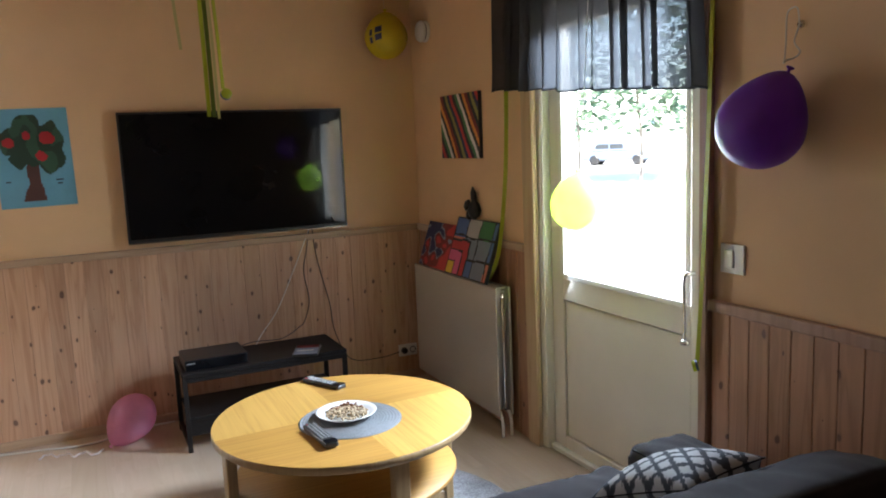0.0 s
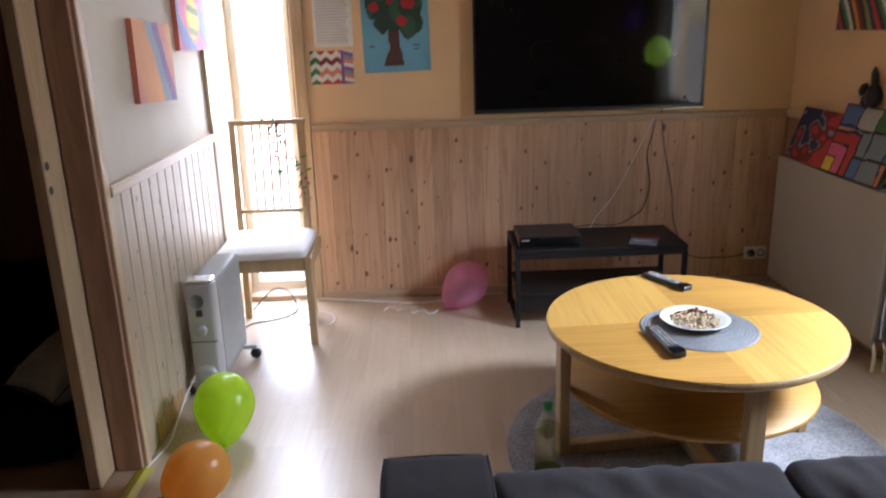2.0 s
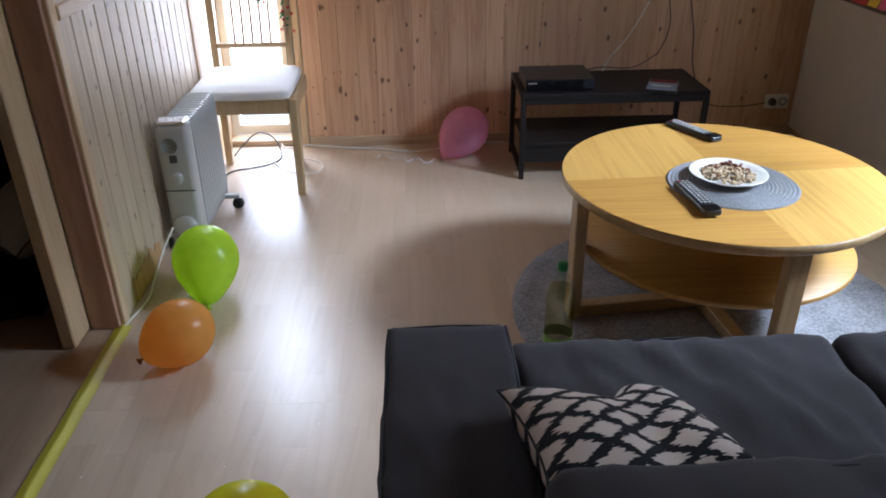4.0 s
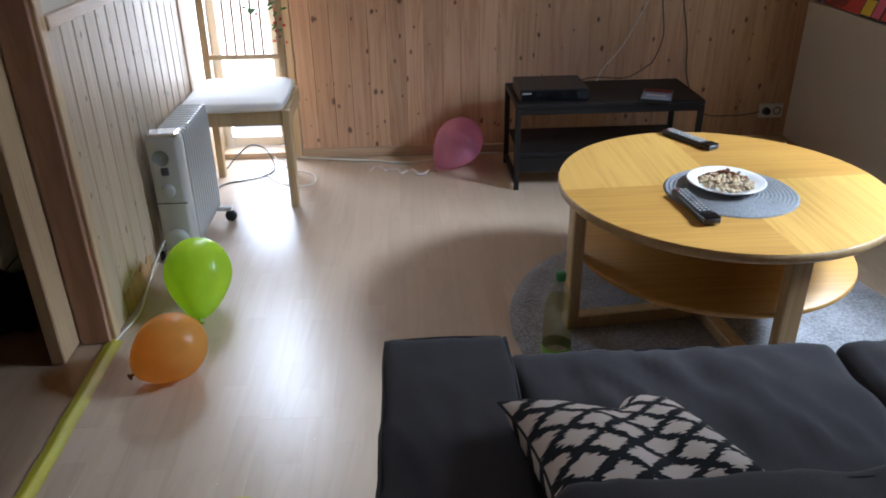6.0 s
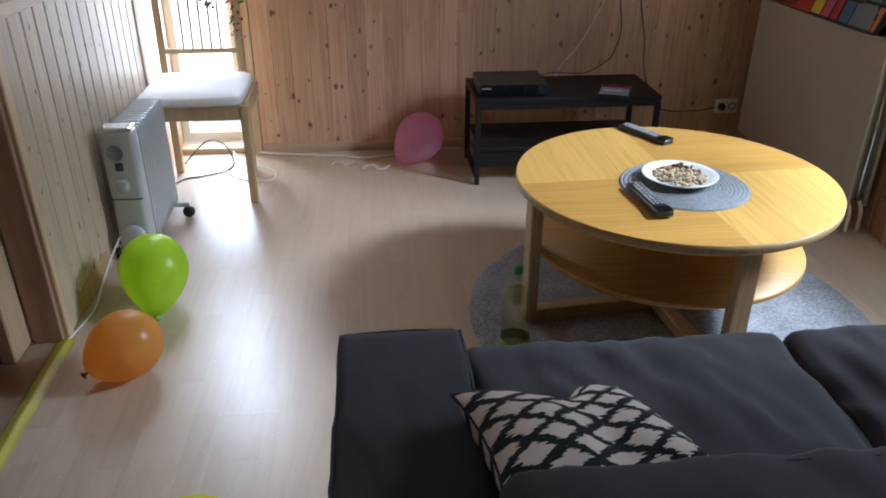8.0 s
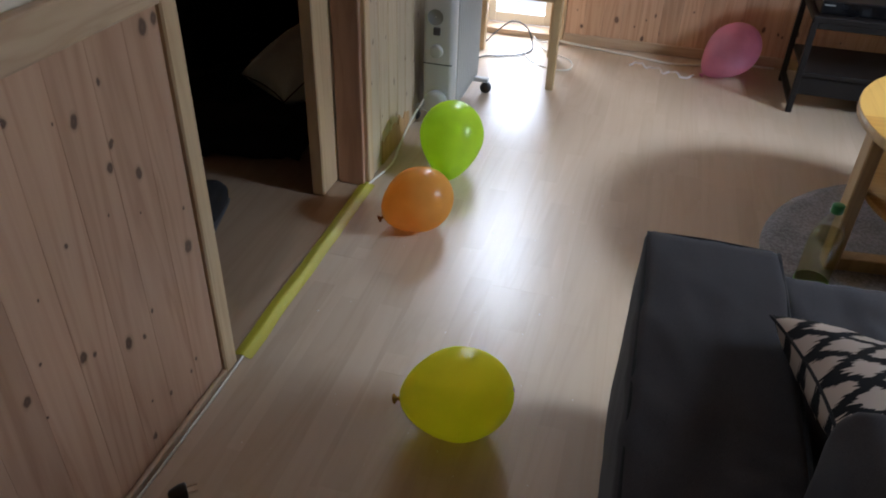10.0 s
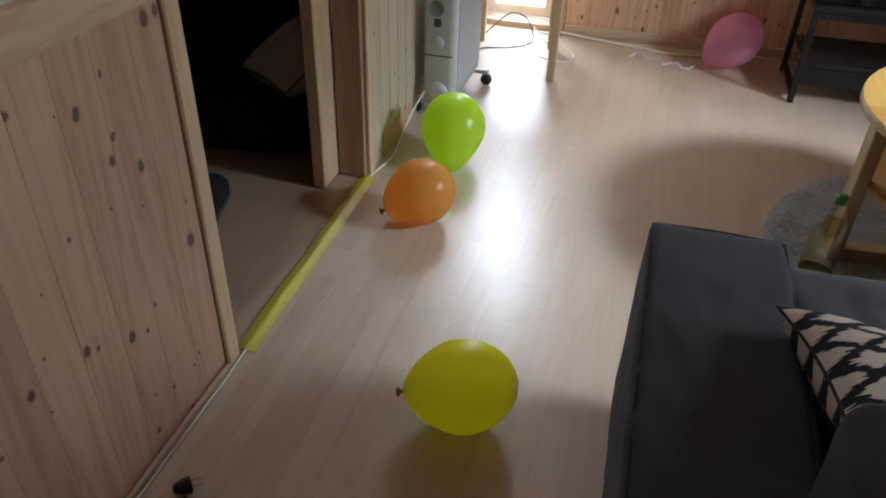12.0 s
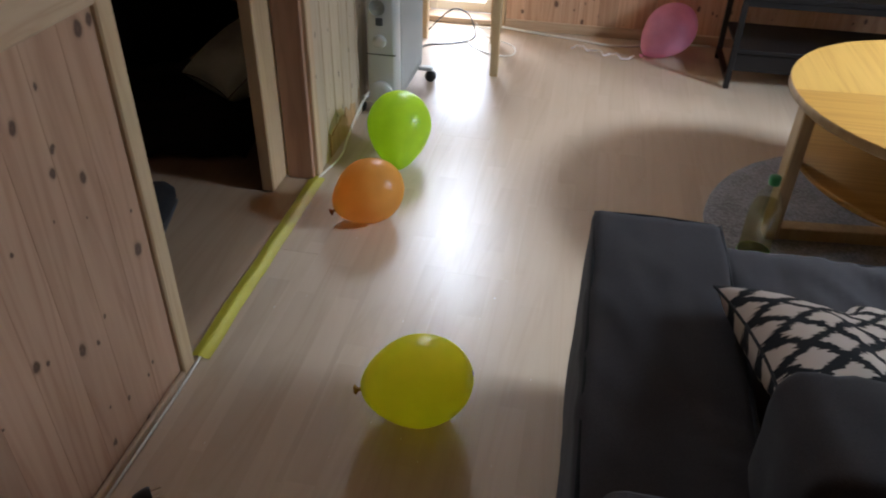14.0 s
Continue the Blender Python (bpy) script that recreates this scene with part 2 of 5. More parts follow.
BOTTLE = glass("green_bottle", (0.93, 0.96, 0.90), clear=0.88)
SODA = glass("pale_soda", (0.90, 0.87, 0.66), clear=0.96)
TV_SCREEN = plain("tv_screen", (0.006, 0.006, 0.007), 0.05, vary=0.1, bump=0.0)
TV_SCREEN.node_tree.nodes["Principled BSDF"].inputs["Specular IOR Level"].default_value = 0.22


# ---- builders ----
def link(name, bm, mat, parent=None, label="", smooth=False):
    me = bpy.data.meshes.new(name)
    bm.normal_update()
    bm.to_mesh(me)
    bm.free()
    for m in mat if isinstance(mat, (list, tuple)) else (mat,):
        me.materials.append(m)
    if smooth:
        for p in me.polygons:
            p.use_smooth = True
    ob = new(name, me)
    ob.parent = parent
    if label:
        ob["label"] = label
    return ob


def part(name, bm, mat, parent, label="", smooth=False):
    return link(name, bm, mat, parent, label, smooth)


def thing(name, label, category, group="", at=(0, 0, 0), kind=""):
    ob = new(name)
    ob.empty_display_size = 0.05
    ob.location = at
    return tagged(ob, label, category, group, kind)


def block(lo, hi, bevel=0.0, segments=1):
    bm = bmesh.new()
    bmesh.ops.create_cube(bm, size=1.0)
    for v in bm.verts:
        v.co = Vector([a + (c + 0.5) * (b - a) for a, b, c in zip(lo, hi, v.co)])
    if bevel:
        bmesh.ops.bevel(bm, geom=bm.edges[:], offset=bevel, segments=segments, affect="EDGES", profile=0.5)
    return bm


def joined(*parts_):
    out = bmesh.new()
    for p in parts_:
        me = bpy.data.meshes.new("tmp")
        p.to_mesh(me)
        p.free()
        out.from_mesh(me)
        bpy.data.meshes.remove(me)
    return out


def moved(bm, m):
    bmesh.ops.transform(bm, matrix=m, verts=bm.verts)
    return bm


def lathe(profile, steps=32, caps=True):
    """Turns (radius, height) pairs round the z axis."""
    bm = bmesh.new()
    rings = []
    for r, z in profile:
        rings.append([bm.verts.new((r * math.cos(2 * math.pi * i / steps), r * math.sin(2 * math.pi * i / steps), z)) for i in range(steps)])
    for a, b in zip(rings, rings[1:]):
        for i in range(steps):
            bm.faces.new((a[i], a[(i + 1) % steps], b[(i + 1) % steps], b[i]))
    if caps:
        bm.faces.new(rings[0][::-1])
        bm.faces.new(rings[-1])
    return bm


def smooth_path(points, per=8):
    """Catmull-Rom line through the points."""
    p = [Vector(q) for q in points]
    p = [2 * p[0] - p[1], *p, 2 * p[-1] - p[-2]]
    out = []
    for i in range(1, len(p) - 2):
        for k in range(per):
            t = k / per
            a, b, c, d = p[i - 1 : i + 3]
            out.append(0.5 * ((2 * b) + (c - a) * t + (2 * a - 5 * b + 4 * c - d) * t * t + (3 * b - a - 3 * c + d) * t ** 3))
    return out + [p[-2]]


def tube(points, radius, sides=8, per=8):
    line = smooth_path(points, per)
    bm = bmesh.new()
    rings, up = [], Vector((0.3, 0.2, 0.9)).normalized()
    for i, q in enumerate(line):
        d = (line[min(i + 1, len(line) - 1)] - line[max(i - 1, 0)]).normalized()
        u = d.cross(up)
        u = u.normalized() if u.length > 1e-4 else d.orthogonal().normalized()
        w = d.cross(u).normalized()
        rings.append([bm.verts.new(q + radius * (math.cos(2 * math.pi * k / sides) * u + math.sin(2 * math.pi * k / sides) * w)) for k in range(sides)])
    for a, b in zip(rings, rings[1:]):
        for k in range(sides):
            bm.faces.new((a[k], a[(k + 1) % sides], b[(k + 1) % sides], b[k]))
    bm.faces.new(rings[0][::-1]), bm.faces.new(rings[-1])
    return bm


def ribbon(points, width, across, thick=0.0008, per=8):
    """A flat band along a line; across is the direction of its width."""
    line = smooth_path(points, per)
    bm, rings = bmesh.new(), []
    w0 = Vector(across).normalized()
    for i, q in enumerate(line):
        d = (line[min(i + 1, len(line) - 1)] - line[max(i - 1, 0)]).normalized()
        w = (w0 - d * w0.dot(d)).normalized()
        n = d.cross(w) * thick
        rings.append([bm.verts.new(q + s * w * width / 2 + k * n) for s, k in ((-1, -1), (1, -1), (1, 1), (-1, 1))])
    for a, b in zip(rings, rings[1:]):
        for k in range(4):
            bm.faces.new((a[k], a[(k + 1) % 4], b[(k + 1) % 4], b[k]))
    bm.faces.new(rings[0][::-1]), bm.faces.new(rings[-1])
    return bm


def padded(sx, sy, sz, bulge=0.02, edge=0.03, n=14, wrinkle=0.004, seed=0):
    """An upholstered box about its own centre: rounded edges, swollen faces and slight creases."""
    bm = bmesh.new()
    bmesh.ops.create_cube(bm, size=2.0)
    bmesh.ops.subdivide_edges(bm, edges=bm.edges[:], cuts=n, use_grid_fill=True)
    half = Vector((sx / 2, sy / 2, sz / 2))
    for v in bm.verts:
        u = v.co.copy()
        inner = Vector([max(-h + edge, min(h - edge, c * h)) for c, h in zip(u, half)])
        raw = Vector([c * h for c, h in zip(u, half)])
        d = raw - inner
        if d.length > 1e-6:
            d = d.normalized() * edge
        p = inner + d
        sw = (1 - u.x ** 2) * (1 - u.y ** 2), (1 - u.x ** 2) * (1 - u.z ** 2), (1 - u.y ** 2) * (1 - u.z ** 2)
        p.z += math.copysign(bulge * sw[0] ** 0.6, u.z) if abs(u.z) > 0.5 else 0
        p.y += math.copysign(bulge * 0.6 * max(sw[1], 0) ** 0.6, u.y) if abs(u.y) > 0.5 else 0
        p.x += math.copysign(bulge * 0.5 * max(sw[2], 0) ** 0.6, u.x) if abs(u.x) > 0.5 else 0
        k = noise.noise(Vector((p.x * 5 + seed, p.y * 9, p.z * 5 + 3 * seed)))
        k += 0.6 * noise.noise(Vector((p.x * 22 + seed, p.y * 6, p.z * 12)))
        f = noise.noise(Vector((p.x * 10 + 4 * p.y + seed, p.y * 3.2 - seed, p.z * 4)))
        k += 1.1 * max(0.0, 0.30 - abs(f)) / 0.30 * (0.5 + noise.noise(Vector((p.x * 3, p.y * 3 + seed, 1))))
        p += u.normalized() * wrinkle * k
        v.co = p
    return bm


def piece_row(name, parent, mat, cells, bevel=0.003):
    """Boards that share one mesh for each size, as objects of their own."""
    made = {}
    for lo, hi in cells:
        size = tuple(round(b - a, 4) for a, b in zip(lo, hi))
        if size not in made:
            bm = block([-s / 2 for s in size], [s / 2 for s in size], min(bevel, min(size) * 0.3))
            made[size] = bpy.data.meshes.new(name)
            bm.to_mesh(made[size])
            bm.free()
            made[size].materials.append(mat)
        ob = new(name, made[size])
        ob.location = [(a + b) / 2 for a, b in zip(lo, hi)]
        ob.parent = parent


# ---- structure ----
WALL_Y, RIGHT_X, LEFT_X, BACK_Y, TOP = 4.30, 1.93, -1.13, -3.20, 2.40
OPEN_0, OPEN_1 = 1.634, 2.555


def structure(name, bm, mat, label, category):
    return tagged(link(name, bm, mat), label, category, kind="structure")


structure("floor", block((-3.6, BACK_Y - 0.12, -0.12), (RIGHT_X + 0.2, WALL_Y + 0.3, -0.012)), LAMINATE, "pale beech laminate floor with glossy boards", "floor")
structure("ceiling", block((-3.6, BACK_Y - 0.12, TOP), (RIGHT_X + 0.2, WALL_Y + 0.3, TOP + 0.1)), CEILING, "pale brown pine ceiling", "ceiling")
wall_tv = structure("wall_north", joined(
    block((-0.76, WALL_Y, 0), (RIGHT_X + 0.2, WALL_Y + 0.2, TOP)),
    block((-1.13, WALL_Y, 2.25), (-0.76, WALL_Y + 0.2, TOP)),
    block((-3.6, WALL_Y, 0), (-1.13, WALL_Y + 0.2, TOP))), WALLPAPER, "apricot wallpapered wall above pine panelling", "wall")
wall_right = structure("wall_east", joined(
    block((RIGHT_X, 2.93, 0), (RIGHT_X + 0.2, WALL_Y, TOP)),
    block((RIGHT_X, 1.83, 2.12), (RIGHT_X + 0.2, 2.93, TOP)),
    block((RIGHT_X, BACK_Y, 0), (RIGHT_X + 0.2, 1.83, TOP))), WALLPAPER, "apricot wallpapered wall with a glazed door", "wall")
wall_left = structure("wall_west", joined(
    block((LEFT_X - 0.12, OPEN_1 + 0.012, 0), (LEFT_X, WALL_Y, TOP)),
    block((LEFT_X - 0.12, OPEN_0 - 0.06, 2.08), (LEFT_X, OPEN_1 + 0.012, TOP)),
    block((LEFT_X - 0.12, BACK_Y, 0), (LEFT_X, OPEN_0 - 0.06, TOP))), WALLPAPER_PALE, "cream wallpapered wall above pine panelling", "wall")
# Never in view; dark pine chosen so it bounces less light forward
structure("wall_south", block((-3.6, BACK_Y - 0.12, 0), (RIGHT_X + 0.2, BACK_Y, TOP)), DARKENED_PINE, "unseen back wall of pine, darkened to cut bounce light", "wall")
structure("wall_far_room", joined(block((-3.7, BACK_Y, 0), (-3.6, WALL_Y, TOP)), block((-3.6, 4.18, 0), (LEFT_X - 0.12, WALL_Y - 0.005, TOP))), BROWN_TRIM, "dark wall of the room beyond the doorway", "wall")


def rail(name, lo, hi, mat):
    return structure(name, block(lo, hi, 0.006, 2), mat, "pine dado rail on top of the panelling", "trim")


rail("trim_dado_north", (-0.69, WALL_Y - 0.030, 0.962), (RIGHT_X - 0.018, WALL_Y, 1.000), PINE_TRIM_X)
rail("trim_dado_west", (LEFT_X, OPEN_1 + 0.06, 0.980), (LEFT_X + 0.026, 3.90, 1.020), PINE_TRIM_Y)
rail("trim_dado_near", (LEFT_X, BACK_Y, 0.90), (LEFT_X + 0.026, OPEN_0 - 0.052, 0.975), PINE_TRIM_Y)
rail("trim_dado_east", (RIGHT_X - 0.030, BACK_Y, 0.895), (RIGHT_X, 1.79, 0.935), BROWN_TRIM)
rail("trim_dado_corner", (RIGHT_X - 0.030, 2.99, 0.962), (RIGHT_X, WALL_Y, 1.000), PINE_TRIM_Y)
structure("baseboard_north", block((-0.69, WALL_Y - 0.030, 0), (RIGHT_X - 0.018, WALL_Y - 0.014, 0.050), 0.004), PINE_TRIM_X, "low pine skirting board", "baseboard")
structure("baseboard_near", block((LEFT_X + 0.014, BACK_Y, 0), (LEFT_X + 0.026, OPEN_0 - 0.052, 0.022), 0.003), PINE_TRIM_Y, "low pine skirting board", "baseboard")
structure("baseboard_east", block((RIGHT_X - 0.030, BACK_Y, 0), (RIGHT_X - 0.014, 1.79, 0.05), 0.004), PINE_TRIM_Y, "low pine skirting board", "baseboard")

# window in the north wall
window = thing("window_1", "tall narrow white-framed window, bright daylight outside", "window", kind="structure")
part("window_frame", joined(
    block((-1.118, WALL_Y + 0.10, 0.03), (-1.075, WALL_Y + 0.17, 2.25), 0.004),
    block((-0.815, WALL_Y + 0.10, 0.03), (-0.762, WALL_Y + 0.17, 2.25), 0.004),
    block((-1.075, WALL_Y + 0.10, 0.03), (-0.815, WALL_Y + 0.17, 0.085), 0.004),
    block((-1.075, WALL_Y + 0.10, 2.19), (-0.815, WALL_Y + 0.17, 2.25), 0.004)), WHITE, window)
part("window_sill", block((-1.118, WALL_Y - 0.012, 0.0), (-0.762, WALL_Y + 0.10, 0.03), 0.004), PINE_TRIM_X, window, "pine sill close to the floor")
part("casing", block((-0.758, WALL_Y - 0.022, 0.0), (-0.692, WALL_Y, 2.32), 0.004), PINE_TRIM, window, "pine casing board")
part("jamb", block((-1.129, WALL_Y - 0.0, 0.03), (-1.119, WALL_Y + 0.10, 2.25)), PINE_TRIM, window, "pine window jamb")
part("jamb", block((-0.770, WALL_Y + 0.001, 0.03), (-0.761, WALL_Y + 0.10, 2.25)), PINE_TRIM, window, "pine window jamb")
pane = part("pane", block((-1.075, WALL_Y + 0.13, 0.085), (-0.815, WALL_Y + 0.136, 2.19)), GLASS, window, "clear glass pane")
pane.visible_shadow = False
structure("trim_corner_board", block((LEFT_X, 3.91, 0), (LEFT_X + 0.018, WALL_Y - 0.003, 2.32), 0.003), PINE_TRIM, "plain vertical pine board beside the window", "trim")

# glazed door in the east wall
DX = 2.005
door = thing("door_1", "cream half-glazed patio door with a long handle, closed", "door", kind="structure")
part("door_frame", joined(
    block((RIGHT_X + 0.003, 2.855, 0), (RIGHT_X + 0.12, 2.93, 2.12), 0.004),
    block((RIGHT_X - 0.004, 1.83, 0), (RIGHT_X + 0.12, 1.872, 2.12), 0.004),
    block((RIGHT_X - 0.004, 1.872, 2.06), (RIGHT_X + 0.12, 2.855, 2.12), 0.004),
    block((RIGHT_X + 0.02, 1.872, 0), (RIGHT_X + 0.12, 2.855, 0.025), 0.004)), CREAM, door, "cream door frame")
part("casing", block((RIGHT_X - 0.030, 2.888, 0), (RIGHT_X, 2.985, 2.18), 0.006), PINE_TRIM, door, "pine casing")
part("casing", block((RIGHT_X - 0.035, 1.785, 0), (RIGHT_X, 1.828, 2.18), 0.005), BROWN_TRIM, door, "brown casing")
leaf = part("door_leaf", joined(
    block((DX - 0.03, 2.765, 0.025), (DX + 0.03, 2.855, 2.06), 0.004),
    block((DX - 0.03, 1.872, 0.025), (DX + 0.03, 1.945, 2.06), 0.004),
    block((DX - 0.03, 1.945, 0.755), (DX + 0.03, 2.765, 0.875), 0.004),
    block((DX - 0.03, 1.945, 0.025), (DX + 0.03, 2.765, 0.085), 0.004),
    block((DX - 0.03, 1.945, 2.00), (DX + 0.03, 2.765, 2.06), 0.004)), CREAM, door, "cream painted door leaf")
part("door_panel", block((DX - 0.022, 1.951, 0.091), (DX + 0.018, 2.757, 0.750), 0.003), CREAM, leaf, "flat lower door panel")
part("panel_gap", block((DX - 0.008, 1.945, 0.085), (DX + 0.010, 2.765, 0.755)), DARK_GREY, leaf, "dark joint round the panel")
pane = part("pane", block((DX - 0.004, 1.945, 0.875), (DX + 0.004, 2.765, 2.00)), GLASS, leaf, "clear glass pane")
pane.visible_shadow = False
part("glazing_bead", joined(
    block((DX - 0.042, 2.740, 0.875), (DX - 0.030, 2.768, 2.00), 0.003),
    block((DX - 0.042, 1.940, 0.875), (DX - 0.030, 1.962, 2.00), 0.003),
    block((DX - 0.042, 1.962, 0.862), (DX - 0.030, 2.740, 0.885), 0.003)), WHITE, leaf)
handle = part("door_handle", tube([(DX - 0.03, 1.905, 1.00), (DX - 0.075, 1.908, 1.005), (DX - 0.085, 1.918, 0.98), (DX - 0.082, 1.918, 0.86), (DX - 0.082, 1.918, 0.755)], 0.008), CHROME, leaf, "long chrome pull handle", True)
part("handle_knob", moved(lathe([(0.004, 0), (0.017, 0.006), (0.017, 0.02), (0.004, 0.026)], 16), pose(DX - 0.082, 1.918, 0.735)), CHROME, handle, "", True)

# doorway in the west wall
opening = thing("door_2", "open doorway with brown and pale pine lining to a dark room", "doorway", kind="structure")
part("casing", block((LEFT_X - 0.004, OPEN_0 - 0.050, 0), (LEFT_X + 0.022, OPEN_0, 2.10), 0.004), PINE_TRIM, opening, "pale pine casing")
part("lining", block((LEFT_X - 0.118, OPEN_0 - 0.055, 0), (LEFT_X - 0.006, OPEN_0 - 0.030, 2.08)), BROWN_TRIM, opening, "brown door lining")
part("lining", block((LEFT_X - 0.086, OPEN_1, 0), (LEFT_X + 0.006, OPEN_1 + 0.018, 2.08), 0.003), BROWN_TRIM, opening, "brown door lining")
part("casing", block((LEFT_X - 0.001, OPEN_1 + 0.018, 0), (LEFT_X + 0.020, OPEN_1 + 0.062, 2.10), 0.004), PINE_TRIM, opening, "pale pine casing")
part("door_stop", block((LEFT_X - 0.138, OPEN_1 - 0.112, 0.004), (LEFT_X - 0.094, OPEN_1 + 0.010, 2.05), 0.004), PINE_TRIM, opening, "pale pine edge of the pushed-back sliding door")
for z in (1.041, 1.117):
    part("lock_hole", moved(lathe([(0.001, 0.0012), (0.012, 0.0012), (0.014, 0.0)], 16), pose(LEFT_X - 0.094, OPEN_1 - 0.092, z, 0, 90, 0)), DARK_GREY, opening, "dark round lock recess")
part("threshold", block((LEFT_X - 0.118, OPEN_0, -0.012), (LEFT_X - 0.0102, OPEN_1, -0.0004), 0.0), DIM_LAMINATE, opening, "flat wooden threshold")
structure("trim_head", block((LEFT_X - 0.12, OPEN_0 - 0.05, 2.08), (LEFT_X + 0.02, OPEN_1 + 0.06, 2.14), 0.004), PINE_TRIM_Y, "pine head board above the doorway", "trim")


# ---- large things ----
def sofa():
    s = thing("sofa", "charcoal cotton two-seat sofa with piped edges, seen from behind", "sofa")
    x0, x1, front, back = -0.205, 1.76, 1.757, 0.84
    part("base", block((x0 + 0.02, back + 0.02, 0.06), (x1 - 0.02, front - 0.03, 0.26), 0.01, 2), SOFA, s)
    for a, b, soft_edge in ((x0, x0 + 0.255, 0.020), (x1 - 0.255, x1, 0.050)):
        bm = moved(padded(b - a, front - back, 0.450, 0.006, soft_edge, 44, 0.0055, a), pose((a + b) / 2, (front + back) / 2, 0.060 + 0.2275))
        for v in bm.verts:
            # the cover is drawn into slanting folds beside the back cushion
            if v.co.z > 0.47:
                inner = max(0.0, 1 - abs(v.co.x - (b if a == x0 else a)) / 0.15)
                v.co.z += 0.0042 * inner * math.exp(-((v.co.y - 1.17) / 0.10) ** 2) * math.sin(2 * math.pi * (v.co.y + 0.35 * v.co.x) / 0.062)
        arm = part("armrest", bm, SOFA, s, "", True)
        for x in (a + 0.3 * soft_edge, b - 0.3 * soft_edge):
            part("piping", tube([(x, back + 0.03, 0.513 - 0.3 * soft_edge), (x, back + 0.3, 0.515 - 0.3 * soft_edge), (x, front - 0.25, 0.515 - 0.3 * soft_edge), (x, front - 0.7 * soft_edge, 0.512 - 0.3 * soft_edge)], 0.0042, 6), SOFA_EDGE, arm, "", True)
            part("piping", tube([(x, front - 0.32 * soft_edge, 0.508 - 0.8 * soft_edge), (x, front - 0.30 * soft_edge, 0.38), (x, front - 0.30 * soft_edge, 0.10)], 0.0042, 6), SOFA_EDGE, arm, "", True)
        part("piping", tube([(a + 0.8 * soft_edge, front - 0.36 * soft_edge, 0.509 - 0.3 * soft_edge), ((a + b) / 2, front - 0.3 * soft_edge, 0.512 - 0.3 * soft_edge), (b - 0.8 * soft_edge, front - 0.36 * soft_edge, 0.509 - 0.3 * soft_edge)], 0.0032, 6), SOFA_EDGE, arm, "", True)
    mid = (x0 + x1) / 2
    for i, (a, b) in enumerate(((x0 + 0.262, mid - 0.003), (mid + 0.003, x1 - 0.262))):
        bm = moved(padded(b - a, 0.66, 0.17, 0.018, 0.032, 40, 0.0125, 2.0 + 7 * i), pose((a + b) / 2, 1.475, 0.342))
        seat = part("seat_cushion", bm, SOFA, s, "", True)
        part("piping", tube([(a + 0.02, 1.786, 0.412), ((a + b) / 2, 1.802, 0.420), (b - 0.02, 1.786, 0.412)], 0.003, 6), SOFA_EDGE, seat, "", True)
    part("back_frame", block((x0 + 0.02, back - 0.02, 0.06), (x1 - 0.02, back + 0.14, 0.635), 0.03, 3), SOFA, s)
    for i, (a, b) in enumerate(((x0 + 0.232, mid - 0.003), (mid + 0.003, x1 - 0.02))):
        bm = moved(padded(b - a, 0.22, 0.34, 0.014, 0.030, 32, 0.009, 7.0 + i), pose((a + b) / 2, 1.045, 0.510, -8))
        c = part("back_cushion", bm, SOFA, s, "", True)
        part("piping", tube([(a + 0.03, 1.130, 0.662), (a + 0.2, 1.140, 0.671), ((a + b) / 2, 1.142, 0.674), (b - 0.2, 1.140, 0.671), (b - 0.03, 1.130, 0.662)], 0.0045, 6), SOFA_EDGE, c, "", True)
    for x in (x0 + 0.08, x1 - 0.08):
        for y in (back + 0.08, front - 0.08):
            part("leg", moved(lathe([(0.018, 0), (0.026, 0.062)], 12), pose(x, y, 0)), BLACK_WOOD, s)


sofa()


def round_table():
    cx, cy, top, r = 0.822, 2.588, 0.485, 0.495
    t = thing("coffee_table", "round oak-veneered coffee table with a lower shelf", "coffee table")
    edge = lathe([(0.02, top - 0.03), (r - 0.006, top - 0.03), (r, top - 0.024), (r, top - 0.004), (r - 0.003, top - 0.0012), (0.02, top - 0.0012)], 72)
    board = part("tabletop", moved(edge, pose(cx, cy, 0)), OAK_LEG, t, "oak edge band", True)
    for k in range(4):
        bm = bmesh.new()
        a0 = radians(-87 + 90 * k)
        pts = [bm.verts.new((cx, cy, top))] + [bm.verts.new((cx + (r - 0.002) * math.cos(a0 + radians(90) * i / 18), cy + (r - 0.002) * math.sin(a0 + radians(90) * i / 18), top)) for i in range(19)]
        f = bm.faces.new(pts)
        part("veneer", bm, OAK if k % 2 else OAK_B, board, "quarter of oak veneer")
    part("shelf", moved(lathe([(0.01, 0.252), (0.424, 0.252), (0.43, 0.257), (0.43, 0.268), (0.427, 0.272), (0.01, 0.272)], 64), pose(cx, cy, 0)), OAK, t, "", True)
    for k in range(4):
        m = pose(cx, cy, 0, 0, 0, 6 + 90 * k)
        leg = part("leg", moved(block((0.432, -0.030, 0.012), (0.470, 0.030, top - 0.030), 0.004), m), OAK_LEG, t)
        part("foot_bar", moved(block((0.024, -0.024, 0.012), (0.433, 0.024, 0.055), 0.003), m), OAK_LEG, leg)
    part("hub", moved(block((-0.024, -0.024, 0.012), (0.024, 0.024, 0.056), 0.003), pose(cx, cy, 0, 0, 0, 6)), OAK_LEG, t)


round_table()


